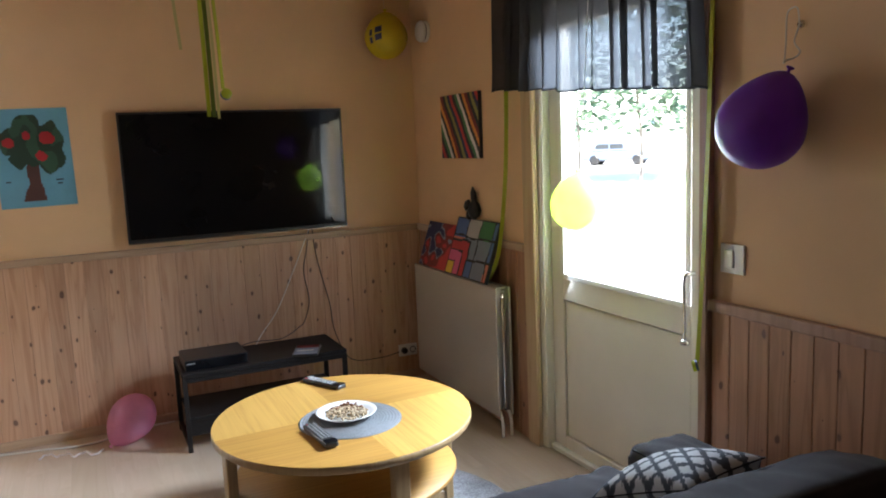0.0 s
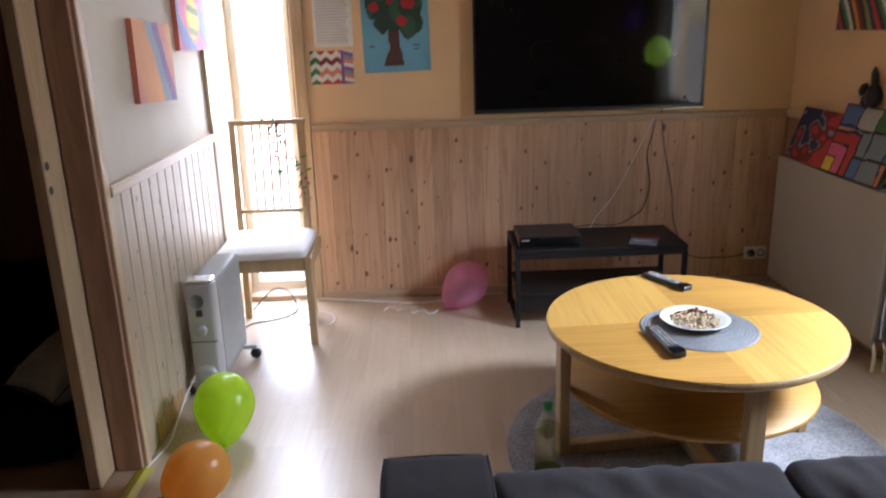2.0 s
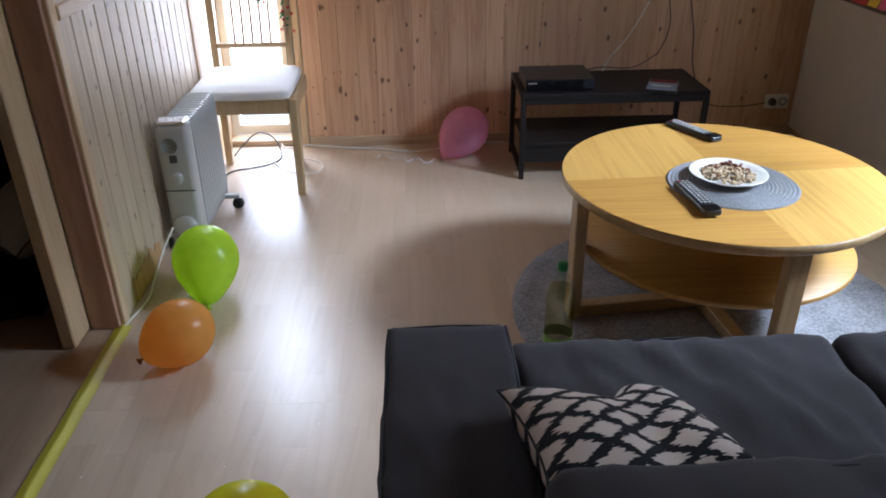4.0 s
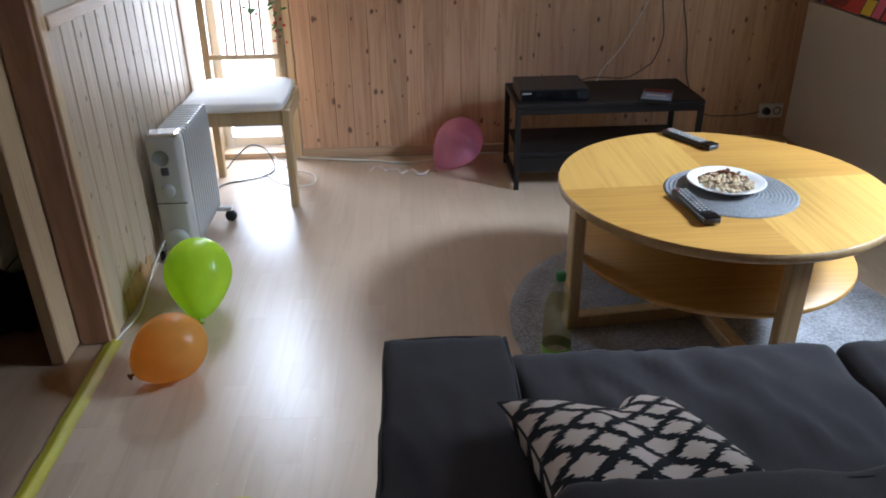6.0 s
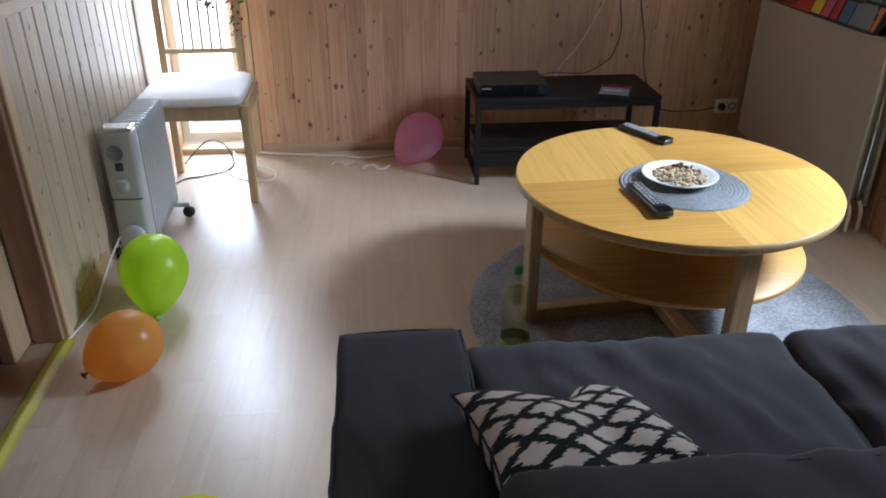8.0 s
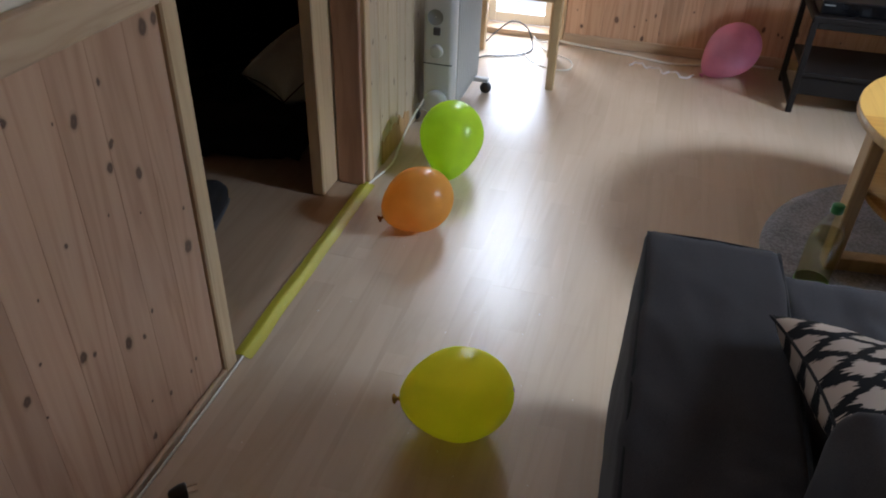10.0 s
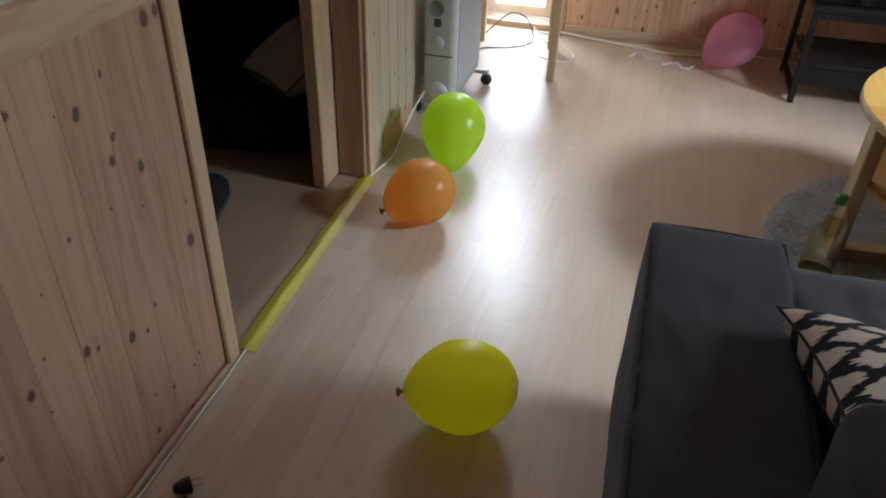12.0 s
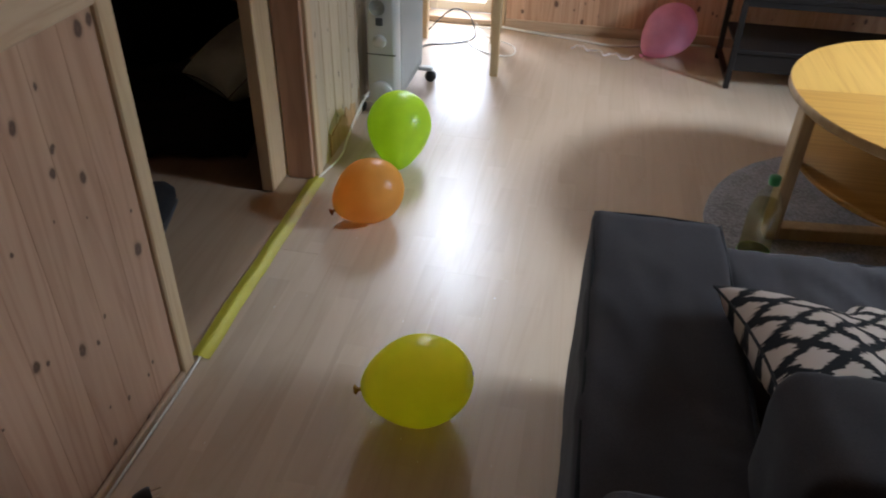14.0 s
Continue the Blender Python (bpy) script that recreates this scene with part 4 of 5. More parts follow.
# ---- curtain and streamers ----
def curtain_cloth():
    m, nt, b = material("black_gauze")
    v, _ = coords(nt, (1, 1, 1), False)
    w = node(nt, "ShaderNodeTexNoise", Scale=1.0, Detail=3.0)
    mp = node(nt, "ShaderNodeMapping")
    mp.inputs["Scale"].default_value = (300, 300, 40)
    nt.links.new(v, mp.inputs["Vector"]), nt.links.new(mp.outputs[0], w.inputs["Vector"])
    w2 = node(nt, "ShaderNodeTexNoise", Scale=1.0, Detail=3.0)
    mp2 = node(nt, "ShaderNodeMapping")
    mp2.inputs["Scale"].default_value = (30, 30, 320)
    nt.links.new(v, mp2.inputs["Vector"]), nt.links.new(mp2.outputs[0], w2.inputs["Vector"])
    add = nt.nodes.new("ShaderNodeMath")
    nt.links.new(w.outputs["Fac"], add.inputs[0]), nt.links.new(w2.outputs["Fac"], add.inputs[1])
    holes = ramp(nt, add.outputs[0], [(0.0, (0.0,) * 3), (0.90, (0.004,) * 3), (1.06, (0.10,) * 3)])
    b.inputs["Base Color"].default_value = (0.018, 0.017, 0.022, 1)
    b.inputs["Roughness"].default_value = 0.9
    tr = nt.nodes.new("ShaderNodeBsdfTransparent")
    tl = nt.nodes.new("ShaderNodeBsdfTranslucent")
    tl.inputs["Color"].default_value = (0.11, 0.115, 0.125, 1)
    m1, m2 = nt.nodes.new("ShaderNodeMixShader"), nt.nodes.new("ShaderNodeMixShader")
    m1.inputs[0].default_value = 0.22
    nt.links.new(b.outputs[0], m1.inputs[1]), nt.links.new(tl.outputs[0], m1.inputs[2])
    nt.links.new(holes.outputs["Color"], m2.inputs[0])
    nt.links.new(m1.outputs[0], m2.inputs[1]), nt.links.new(tr.outputs[0], m2.inputs[2])
    nt.links.new(m2.outputs[0], nt.nodes["Material Output"].inputs["Surface"])
    return m


def valance(name, label, mat, along, y0, y1, z_top, za, zb, depth, folds, seed):
    """A gathered strip of cloth; along maps (run, out, height) to the room."""
    c = thing(name, label, "curtain")
    bm, cols = bmesh.new(), []
    for i in range(161):
        u = i / 160
        run = y0 + (y1 - y0) * u
        ph = folds * 2 * math.pi * (u + 0.07 * noise.noise(Vector((u * 4, seed, 9))) + 0.02 * math.sin(9 * u + seed))
        run -= 0.055 * math.sin(2 * ph) * (0.5 + abs(noise.noise(Vector((u * 5, seed, 4)))))
        col = []
        for j in range(15):
            w = j / 14
            amp = depth * (0.35 + 0.65 * w) * (0.6 + 0.5 * noise.noise(Vector((u * 11, seed, 0))))
            low = za + (zb - za) * u + 0.012 * noise.noise(Vector((u * 14, seed, 3)))
            wide = (y0 + y1) / 2 + (run - (y0 + y1) / 2) * (0.965 + 0.065 * w)
            col.append(bm.verts.new(along(wide, amp * math.sin(ph + 0.5 * w), z_top + (low - z_top) * w)))
        cols.append(col)
    for a, b in zip(cols, cols[1:]):
        for j in range(14):
            bm.faces.new((a[j], b[j], b[j + 1], a[j + 1]))
    hem = [q[-1].co.copy() for q in cols[::2]]
    cloth = part("cloth", bm, mat, c, "", True)
    part("hem", tube(hem, 0.004, 5, 2), mat, cloth, "", True)
    return c


door_curtain = valance("door_curtain", "short sheer black curtain gathered over the door", curtain_cloth(), lambda r, o, z: (1.862 + o, r, z), 3.215, 1.755, 2.27, 1.755, 1.650, 0.034, 6.5, 1.0)
part("rod", tube([(1.862, 3.24, 2.27), (1.862, 2.5, 2.27), (1.862, 1.78, 2.27)], 0.009), WHITE, door_curtain, "thin white curtain rod", True)
for y in (3.22, 1.80):
    part("bracket", block((1.86, y - 0.006, 2.262), (RIGHT_X, y + 0.006, 2.278)), WHITE, door_curtain)


def sheer(name, rgb, clear):
    m, nt, b = material(name)
    b.inputs["Base Color"].default_value = (*rgb, 1)
    tl, tr = nt.nodes.new("ShaderNodeBsdfTranslucent"), nt.nodes.new("ShaderNodeBsdfTransparent")
    tl.inputs["Color"].default_value = (*rgb, 1)
    m1, m2 = nt.nodes.new("ShaderNodeMixShader"), nt.nodes.new("ShaderNodeMixShader")
    m1.inputs[0].default_value, m2.inputs[0].default_value = 0.6, clear
    nt.links.new(b.outputs[0], m1.inputs[1]), nt.links.new(tl.outputs[0], m1.inputs[2])
    nt.links.new(m1.outputs[0], m2.inputs[1]), nt.links.new(tr.outputs[0], m2.inputs[2])
    nt.links.new(m2.outputs[0], nt.nodes["Material Output"].inputs["Surface"])
    return m


balloon("pale_blue_balloon", "pale blue balloon hanging before the narrow window", rubber("pale_blue_balloon", (0.50, 0.78, 0.90), 0.8), (-0.955, 4.16, 1.88), 0.125, 1.2, (0, 0, 1))
STRING = plain("balloon_string", (0.7, 0.66, 0.6), 0.4)
tagged(link("balloon_string", tube([(-0.955, 4.16, 2.04), (-0.95, 4.165, 2.2), (-0.955, 4.16, TOP)], 0.0012, 5), STRING), "thin string tied to the pale blue balloon", "string")
tagged(link("balloon_string", tube([(1.745, 2.330, 1.375), (1.80, 2.35, 1.6), (1.855, 2.36, 2.26)], 0.0012, 5), STRING), "thin string tied to the bright lime balloon", "string")
tagged(link("balloon_string", tube([(1.705, 4.15, 2.285), (1.70, 4.152, 2.34), (1.705, 4.15, TOP)], 0.0012, 5), STRING), "thin string tied to the yellow balloon", "string")
tagged(link("balloon_string", tube([(1.800, 1.406, 1.690), (1.86, 1.452, 1.750), (1.915, 1.496, 1.840), (1.918, 1.478, 1.858), (1.916, 1.460, 1.850), (1.912, 1.452, 1.805), (1.88, 1.440, 1.755), (1.85, 1.395, 1.722), (1.84, 1.405, 1.705), (1.82, 1.412, 1.700), (1.800, 1.408, 1.692)], 0.0022, 6), STRING), "curled pale string that holds the purple balloon", "string")
part("pin", moved(lathe([(0.003, 0), (0.012, 0.004), (0.008, 0.012)], 12), pose(RIGHT_X, 1.455, 1.808, 0, -90, 0)), CHROME, bpy.data.objects["purple_balloon"], "shiny tack", True)

NAVY_PRINT = plain("navy_print", (0.01, 0.015, 0.04), 0.4)
fc, fr = Vector((1.705, 4.15, 2.137)), 0.1292
for du, dv, su, sv in ((-0.20, 0.13, 0.10, 0.09), (-0.43, 0.10, 0.05, 0.09), (-0.20, -0.09, 0.10, 0.09), (-0.43, -0.12, 0.05, 0.09)):
    bm, grid = bmesh.new(), []
    for i in range(5):
        row = []
        for j in range(5):
            a = radians(-113) + (du + su * (i / 2 - 1)) * 1.7
            e = (dv + sv * (j / 2 - 1)) * 1.5 + 0.12 + 0.35 * (du + su * (i / 2 - 1))
            row.append(bm.verts.new(fc + fr * Vector((math.cos(a) * math.cos(e), math.sin(a) * math.cos(e), math.sin(e) * 1.0))))
        grid.append(row)
    for i in range(4):
        for j in range(4):
            bm.faces.new((grid[i][j], grid[i + 1][j], grid[i + 1][j + 1], grid[i][j + 1]))
    part("flag_print", bm, NAVY_PRINT, flag, "dark printed flag patch", True)

LIME_FOIL = sheer("lime_streamer", (0.42, 0.44, 0.035), 0.12)
GREEN_FOIL = sheer("green_streamer", (0.17, 0.20, 0.04), 0.1)
PALE_FOIL = sheer("pale_streamer", (0.52, 0.46, 0.20), 0.15)
BLUE_PRINT = plain("blue_streamer", (0.05, 0.07, 0.16), 0.5)
s = thing("ceiling_streamer", "green and yellow paper streamers hanging from the ceiling", "streamer")
for k, (dx, dy, w, bottom, mat) in enumerate(((0.0, 0.0, 0.012, 1.610, GREEN_FOIL), (0.014, 0.012, 0.008, 1.606, PALE_FOIL), (-0.012, 0.006, 0.012, 1.612, LIME_FOIL), (0.028, 0.0, 0.011, 1.69, LIME_FOIL))):
    part("strip", ribbon([(0.352 + dx * 0.5, 2.16 + dy, TOP), (0.352 + dx * 0.8, 2.158 + dy, 2.1), (0.358 + dx, 2.16 + dy, 1.85), (0.360 + dx * 1.1, 2.16 + dy, bottom)], w, (1, -0.4 + 0.3 * k, 0)), mat, s)
part("strip", ribbon([(0.27, 2.15, TOP), (0.275, 2.15, 2.1), (0.272, 2.155, 1.95), (0.283, 2.16, 1.80)], 0.008, (1, 0, 0)), PALE_FOIL, s)
roll = part("roll", moved(lathe([(0.004, -0.008), (0.015, -0.008), (0.015, 0.008), (0.004, 0.008)], 16), pose(0.398, 2.158, 1.675, 60, 30, 0)), LIME_FOIL, s, "rolled-up end of the streamer", True)
part("print", moved(lathe([(0.0152, -0.0075), (0.0156, -0.007), (0.0156, -0.002), (0.0152, -0.0015)], 16, False), pose(0.398, 2.158, 1.675, 60, 30, 0)), BLUE_PRINT, roll)
s = thing("door_streamer", "yellow-green streamer hanging beside the door to the radiator", "streamer")
part("strip", ribbon([(1.875, 3.045, 2.30), (1.872, 3.060, 1.75), (1.870, 3.085, 1.35), (1.862, 3.150, 0.98), (1.845, 3.215, 0.83), (1.835, 3.262, 0.778)], 0.020, (0.85, -0.5, 0)), LIME_FOIL, s)
part("strip", ribbon([(1.835, 3.262, 0.778), (1.825, 3.30, 0.776), (1.815, 3.34, 0.776)], 0.02, (1, 0, 0.1)), LIME_FOIL, s)
s = thing("door_streamer", "yellow-green streamer with a rolled end beside the switch", "streamer")
part("strip", ribbon([(1.872, 1.742, 2.30), (1.870, 1.744, 1.92), (1.868, 1.764, 1.30), (1.868, 1.786, 0.90), (1.868, 1.800, 0.72)], 0.026, (0.3, 1, 0)), LIME_FOIL, s)
part("strip", ribbon([(1.876, 1.752, 2.30), (1.876, 1.756, 1.92), (1.874, 1.776, 1.30), (1.874, 1.794, 0.90), (1.874, 1.803, 0.71)], 0.014, (0.3, 1, 0.1)), GREEN_FOIL, s)
roll = part("roll", moved(lathe([(0.004, -0.010), (0.020, -0.010), (0.020, 0.010), (0.004, 0.010)], 16), pose(1.866, 1.806, 0.700, 40, 70, 0)), LIME_FOIL, s, "rolled-up end of the streamer", True)
part("print", moved(lathe([(0.0202, 0.001), (0.0206, 0.0015), (0.0206, 0.009), (0.0202, 0.0095)], 16, False), pose(1.866, 1.806, 0.700, 40, 70, 0)), BLUE_PRINT, roll)

# ---- on the coffee table ----
TT = 0.4852
m = thing("placemat", "round grey woven placemat on the coffee table", "placemat")
rings = [(0.004, 0.0)]
for k in range(16):
    r0 = 0.012 * k
    rings += [(r0 + 0.0045, 0.0040), (r0 + 0.0070, 0.0046), (r0 + 0.0095, 0.0040), (r0 + 0.0112, 0.0008)]
rings += [(0.1945, 0.0)]
part("weave", moved(lathe(rings, 56), pose(0.823, 2.508, TT)), MAT, m, "", True)
PLATE = (0.819, 2.538, TT + 0.0045)
p = thing("plate", "white porcelain plate with nuts on the placemat", "plate")
part("dish", moved(lathe([(0.002, 0.001), (0.066, 0.0), (0.072, 0.004), (0.098, 0.013), (0.114, 0.021), (0.116, 0.0235), (0.113, 0.0245), (0.096, 0.018), (0.072, 0.009), (0.002, 0.007)], 56), pose(*PLATE)), PORCELAIN, p, "", True)
NUT = plain("nut_pale", (0.56, 0.42, 0.26), 0.55, vary=0.2)
NUT_D = plain("nut_brown", (0.24, 0.10, 0.045), 0.5, vary=0.2)
rng = random.Random(4)
n = thing("nuts", "heap of mixed pale and brown nuts on the plate", "nuts", kind="stuff")
for mat, count, name in ((NUT, 170, "pale_nuts"), (NUT_D, 26, "brown_nuts")):
    out = bmesh.new()
    for _ in range(count):
        a, q = rng.uniform(0, 6.3), 0.078 * math.sqrt(rng.random())
        hz = 0.014 + 0.018 * (1 - (q / 0.08) ** 2) * rng.uniform(0.4, 1.0)
        if mat is NUT_D:
            a, q = rng.gauss(1.2, 0.8), 0.035 + 0.03 * rng.random()
            hz += 0.006
        one = moved(lathe([(0.0008, -0.0085), (0.0042, -0.0055), (0.0052, 0.0), (0.0040, 0.0060), (0.0008, 0.0088)], 6), pose(PLATE[0] + q * math.cos(a), PLATE[1] + q * math.sin(a), PLATE[2] + hz, rng.uniform(50, 130), rng.uniform(0, 90), rng.uniform(0, 360)))
        me = bpy.data.meshes.new("tmp")
        one.to_mesh(me), one.free()
        out.from_mesh(me)
        bpy.data.meshes.remove(me)
    tagged(part(name, out, mat, n, "", True), kind="stuff")


def remote(label, m):
    r = thing("remote_control", label, "remote control", "remote controls")
    r.matrix_world = m
    part("body", block((-0.0245, -0.112, 0), (0.0245, 0.112, 0.019), 0.006, 3), BLACK, r, "", True)
    part("tail", block((-0.0232, -0.1105, 0.0185), (0.0232, -0.075, 0.0205), 0.002), TV_SCREEN, r, "glossy end of the case")
    for i in range(11):
        for j in range(3):
            bm = block((-0.0040, -0.0030, 0), (0.0040, 0.0030, 0.0022), 0.0008)
            mat = PORCELAIN if (i in (3, 7) and j == 1) else PAINTS["red"] if (i == 10 and j == 0) else SILVER
            part("button", moved(bm, pose(-0.0125 + 0.0125 * j, -0.054 + 0.0152 * i, 0.0188)), mat, r)


remote("black remote control with pale buttons on the placemat edge", pose(0.670, 2.384, TT + 0.0045, 0, 0, 5))
remote("black remote control lying near the table's edge", pose(0.860, 2.970, TT, 0, 0, 27))

# ---- bottle on the rug ----
b = thing("soda_bottle", "clear plastic soda bottle with green cap, partly full", "bottle")
BX = pose(0.290, 2.350, 0.013)
part("shell", moved(lathe([(0.030, 0), (0.043, 0.006), (0.045, 0.02), (0.042, 0.03), (0.045, 0.045), (0.045, 0.17), (0.043, 0.20), (0.034, 0.235), (0.020, 0.262), (0.0135, 0.276), (0.0135, 0.290)], 28), BX), BOTTLE, b, "", True)
part("drink", moved(lathe([(0.028, 0.002), (0.041, 0.008), (0.043, 0.02), (0.043, 0.17), (0.041, 0.198), (0.034, 0.222), (0.002, 0.2225)], 28), BX), SODA, b, "pale yellow drink", True)
part("label_band", moved(lathe([(0.0455, 0.022), (0.0458, 0.024), (0.0458, 0.058), (0.0455, 0.060)], 28, False), BX), plain("green_label", (0.20, 0.45, 0.07), 0.5), b, "green paper label", True)
part("cap", moved(lathe([(0.0155, 0.280), (0.0158, 0.283), (0.0158, 0.302), (0.012, 0.305), (0.002, 0.305)], 20), BX), plain("green_cap", (0.02, 0.20, 0.06), 0.35), b, "green screw cap", True)


# ---- cushions ----
def lattice(name, pale, dark, su, sv):
    """Jagged pale diamonds between dark lattice bands."""
    m, nt, b = material(name)
    uv = nt.nodes.new("ShaderNodeUVMap")
    sep = nt.nodes.new("ShaderNodeSeparateXYZ")
    nt.links.new(uv.outputs[0], sep.inputs[0])
    jag = node(nt, "ShaderNodeTexNoise", Scale=1.0, Detail=1.0)
    mp = node(nt, "ShaderNodeMapping")
    mp.inputs["Scale"].default_value = (6, 75, 1)
    nt.links.new(uv.outputs[0], mp.inputs[0]), nt.links.new(mp.outputs[0], jag.inputs["Vector"])

    def op(kind, a, c):
        n = nt.nodes.new("ShaderNodeMath")
        n.operation = kind
        for sock, v in zip(n.inputs, (a, c)):
            if isinstance(v, bpy.types.NodeSocket):
                nt.links.new(v, sock)
            else:
                sock.default_value = v
        return n.outputs[0]

    wob = op("MULTIPLY", op("SUBTRACT", jag.outputs["Fac"], 0.5), 0.42)
    u, v = op("MULTIPLY", sep.outputs[0], su), op("MULTIPLY", sep.outputs[1], sv)
    dist = []
    for q in (op("ADD", u, v), op("SUBTRACT", u, v)):
        dist.append(op("ABSOLUTE", op("SUBTRACT", op("FRACT", q, 0.0), 0.5), 0.0))
    far = op("ADD", op("MAXIMUM", dist[0], dist[1]), wob)
    mask = ramp(nt, far, [(0.335, (1, 1, 1)), (0.355, (0, 0, 0))])
    nt.links.new(mixed(nt, mask.outputs["Color"], dark, pale), b.inputs["Base Color"])
    b.inputs["Roughness"].default_value = 0.9
    b.inputs["Specular IOR Level"].default_value = 0.12
    wv = node(nt, "ShaderNodeTexNoise", Scale=600.0)
    bumped(nt, b, wv.outputs["Fac"], 0.25, 0.001)
    return m


def cushion(label, mat, corners, thick, seed, sag=0.0, dip=0.0):
    """A square cushion with pinched corners, its piping along the seam."""
    c = thing("cushion", label, "cushion", "sofa cushions")
    a, b, d, e = [Vector(q) for q in corners]
    normal = (b - a).cross(e - a).normalized()
    if normal.z < 0:
        normal = -normal
    n = 28
    sides = []
    bm = bmesh.new()
    uvl = bm.loops.layers.uv.new("UVMap")
    seam = {}
    for s_ in (1, -1):
        g = []
        for i in range(n + 1):
            row = []
            for j in range(n + 1):
                u, v = 2 * i / n - 1, 2 * j / n - 1
                uu, vv = u * (1 - 0.10 * (1 - v * v)), v * (1 - 0.10 * (1 - u * u)) + dip * math.exp(-((u + 0.12) ** 2) / 0.10) * max(0.0, -v) ** 1.5
                s0, t0 = (uu + 1) / 2, (vv + 1) / 2
                p = a * (1 - s0) * (1 - t0) + b * s0 * (1 - t0) + d * s0 * t0 + e * (1 - s0) * t0
                h = thick * ((1 - u * u) * (1 - v * v)) ** 0.45
                h *= 1 - sag * math.exp(-((u - 0.15) ** 2) / 0.12) * (0.5 + 0.5 * v)
                h += 0.007 * nz(u, v, 3.5, seed) * (1 - u * u) * (1 - v * v)
                edge = i in (0, n) or j in (0, n)
                if edge and (i, j) in seam:
                    row.append(seam[i, j])
                else:
                    q = bm.verts.new(p + normal * h * (1.0 if s_ > 0 else -1.7))
                    if edge:
                        seam[i, j] = q
                    row.append(q)
            g.append(row)
        for i in range(n):
            for j in range(n):
                vs = (g[i][j], g[i + 1][j], g[i + 1][j + 1], g[i][j + 1])
                idx = ((i, j), (i + 1, j), (i + 1, j + 1), (i, j + 1))
                if s_ < 0:
                    vs, idx = vs[::-1], idx[::-1]
                f = bm.faces.new(vs)
                for lp, (p_, q_) in zip(f.loops, idx):
                    lp[uvl].uv = (p_ / n, q_ / n)
    order = [(i, 0) for i in range(n)] + [(n, j) for j in range(n)] + [(i, n) for i in range(n, 0, -1)] + [(0, j) for j in range(n, -1, -1)]
    line = [seam[q].co.copy() for q in order][::2]
    part("cover", bm, mat, c, "", True)
    part("piping", tube(line, 0.0024, 6, 3), SOFA_EDGE, c, "", True)


cushion("black cushion with jagged cream diamonds on the sofa", lattice("ikat_black", (0.45, 0.375, 0.32), (0.008, 0.008, 0.009), 3.5, 5.0), [(-0.005, 1.462, 0.565), (0.338, 1.585, 0.455), (0.390, 1.275, 0.548), (0.030, 1.125, 0.640)], 0.055, 2.0, 0.75, 0.62)
cushion("grey cushion with a pale trellis pattern on the sofa", lattice("trellis_grey", (0.40, 0.40, 0.40), (0.055, 0.06, 0.07), 5.0, 5.0), [(1.21, 1.530, 0.490), (1.50, 1.580, 0.490), (1.56, 1.235, 0.645), (1.25, 1.195, 0.645)], 0.075, 5.0)

# ---- on the bench and walls ----
dvd = thing("disc_case", "plastic disc case with a dark picture cover", "disc case")
DM = pose(1.010, 3.800, BENCH_TOP, 0, 0, -22)
part("case", moved(block((-0.068, -0.095, 0), (0.068, 0.095, 0.014), 0.002), DM), BLACK, dvd)
part("cover_sheet", moved(block((-0.064, -0.092, 0.0142), (0.064, 0.030, 0.0148)), DM), PAINTS["slate"], dvd, "printed cover")
part("cover_picture", moved(block((-0.060, 0.031, 0.0142), (0.060, 0.090, 0.0149)), DM), PAINTS["maroon"], dvd, "dark red cover picture")
part("title_bar", moved(block((-0.048, -0.030, 0.0149), (0.040, -0.014, 0.0153)), DM), PAINTS["white"], dvd)


def cable(label, mat, points, r=0.003):
    tagged(link("cable", tube(points, r, 6, 8), mat, smooth=True), label, "cable")


CW = plain("white_cable", (0.70, 0.68, 0.62), 0.45)
CY = WALL_Y - 0.02
cable("pale television cable on the panelling", CW, [(1.205, CY + 0.004, 1.04), (1.15, CY - 0.012, 0.93), (1.08, CY - 0.006, 0.777), (0.97, CY - 0.010, 0.56), (0.868, CY - 0.03, 0.44), (0.80, 4.10, 0.418)])
cable("black television cable on the panelling", BLACK, [(1.20, CY + 0.004, 1.04), (1.17, CY - 0.012, 0.90), (1.146, CY - 0.006, 0.776), (1.168, CY - 0.008, 0.60), (1.13, CY - 0.02, 0.48), (1.085, CY - 0.05, 0.45), (0.95, 4.12, 0.425), (0.78, 4.08, 0.44), (0.66, 4.05, 0.425), (0.60, 4.04, 0.44)])
cable("black cable hanging behind the bench", BLACK, [(1.215, CY + 0.004, 1.04), (1.225, CY - 0.010, 0.90), (1.247, CY - 0.006, 0.775), (1.295, CY - 0.006, 0.56), (1.318, CY - 0.006, 0.38), (1.40, CY - 0.03, 0.20), (1.60, CY - 0.02, 0.17), (1.765, CY - 0.005, 0.185)])
cable("white cable along the skirting board", CW, [(-0.70, 4.235, 0.02), (-0.60, 4.23, 0.012), (-0.45, 4.21, 0.006), (-0.316, 4.185, 0.006), (-0.19, 4.15, 0.005), (-0.05, 4.16, 0.005), (0.15, 4.24, 0.006), (0.34, 4.25, 0.006)], 0.0055)
cable("grey heater cable under the chair", plain("grey_cable", (0.05, 0.05, 0.055), 0.5), [(-1.03, 3.57, 0.10), (-1.075, 3.76, 0.02), (-1.03, 3.92, 0.006), (-0.95, 3.96, 0.005), (-0.85, 4.02, 0.006), (-0.82, 4.12, 0.012), (-0.87, 4.20, 0.08), (-0.95, 4.21, 0.10), (-1.02, 4.18, 0.05), (-1.06, 4.12, 0.012)], 0.004)
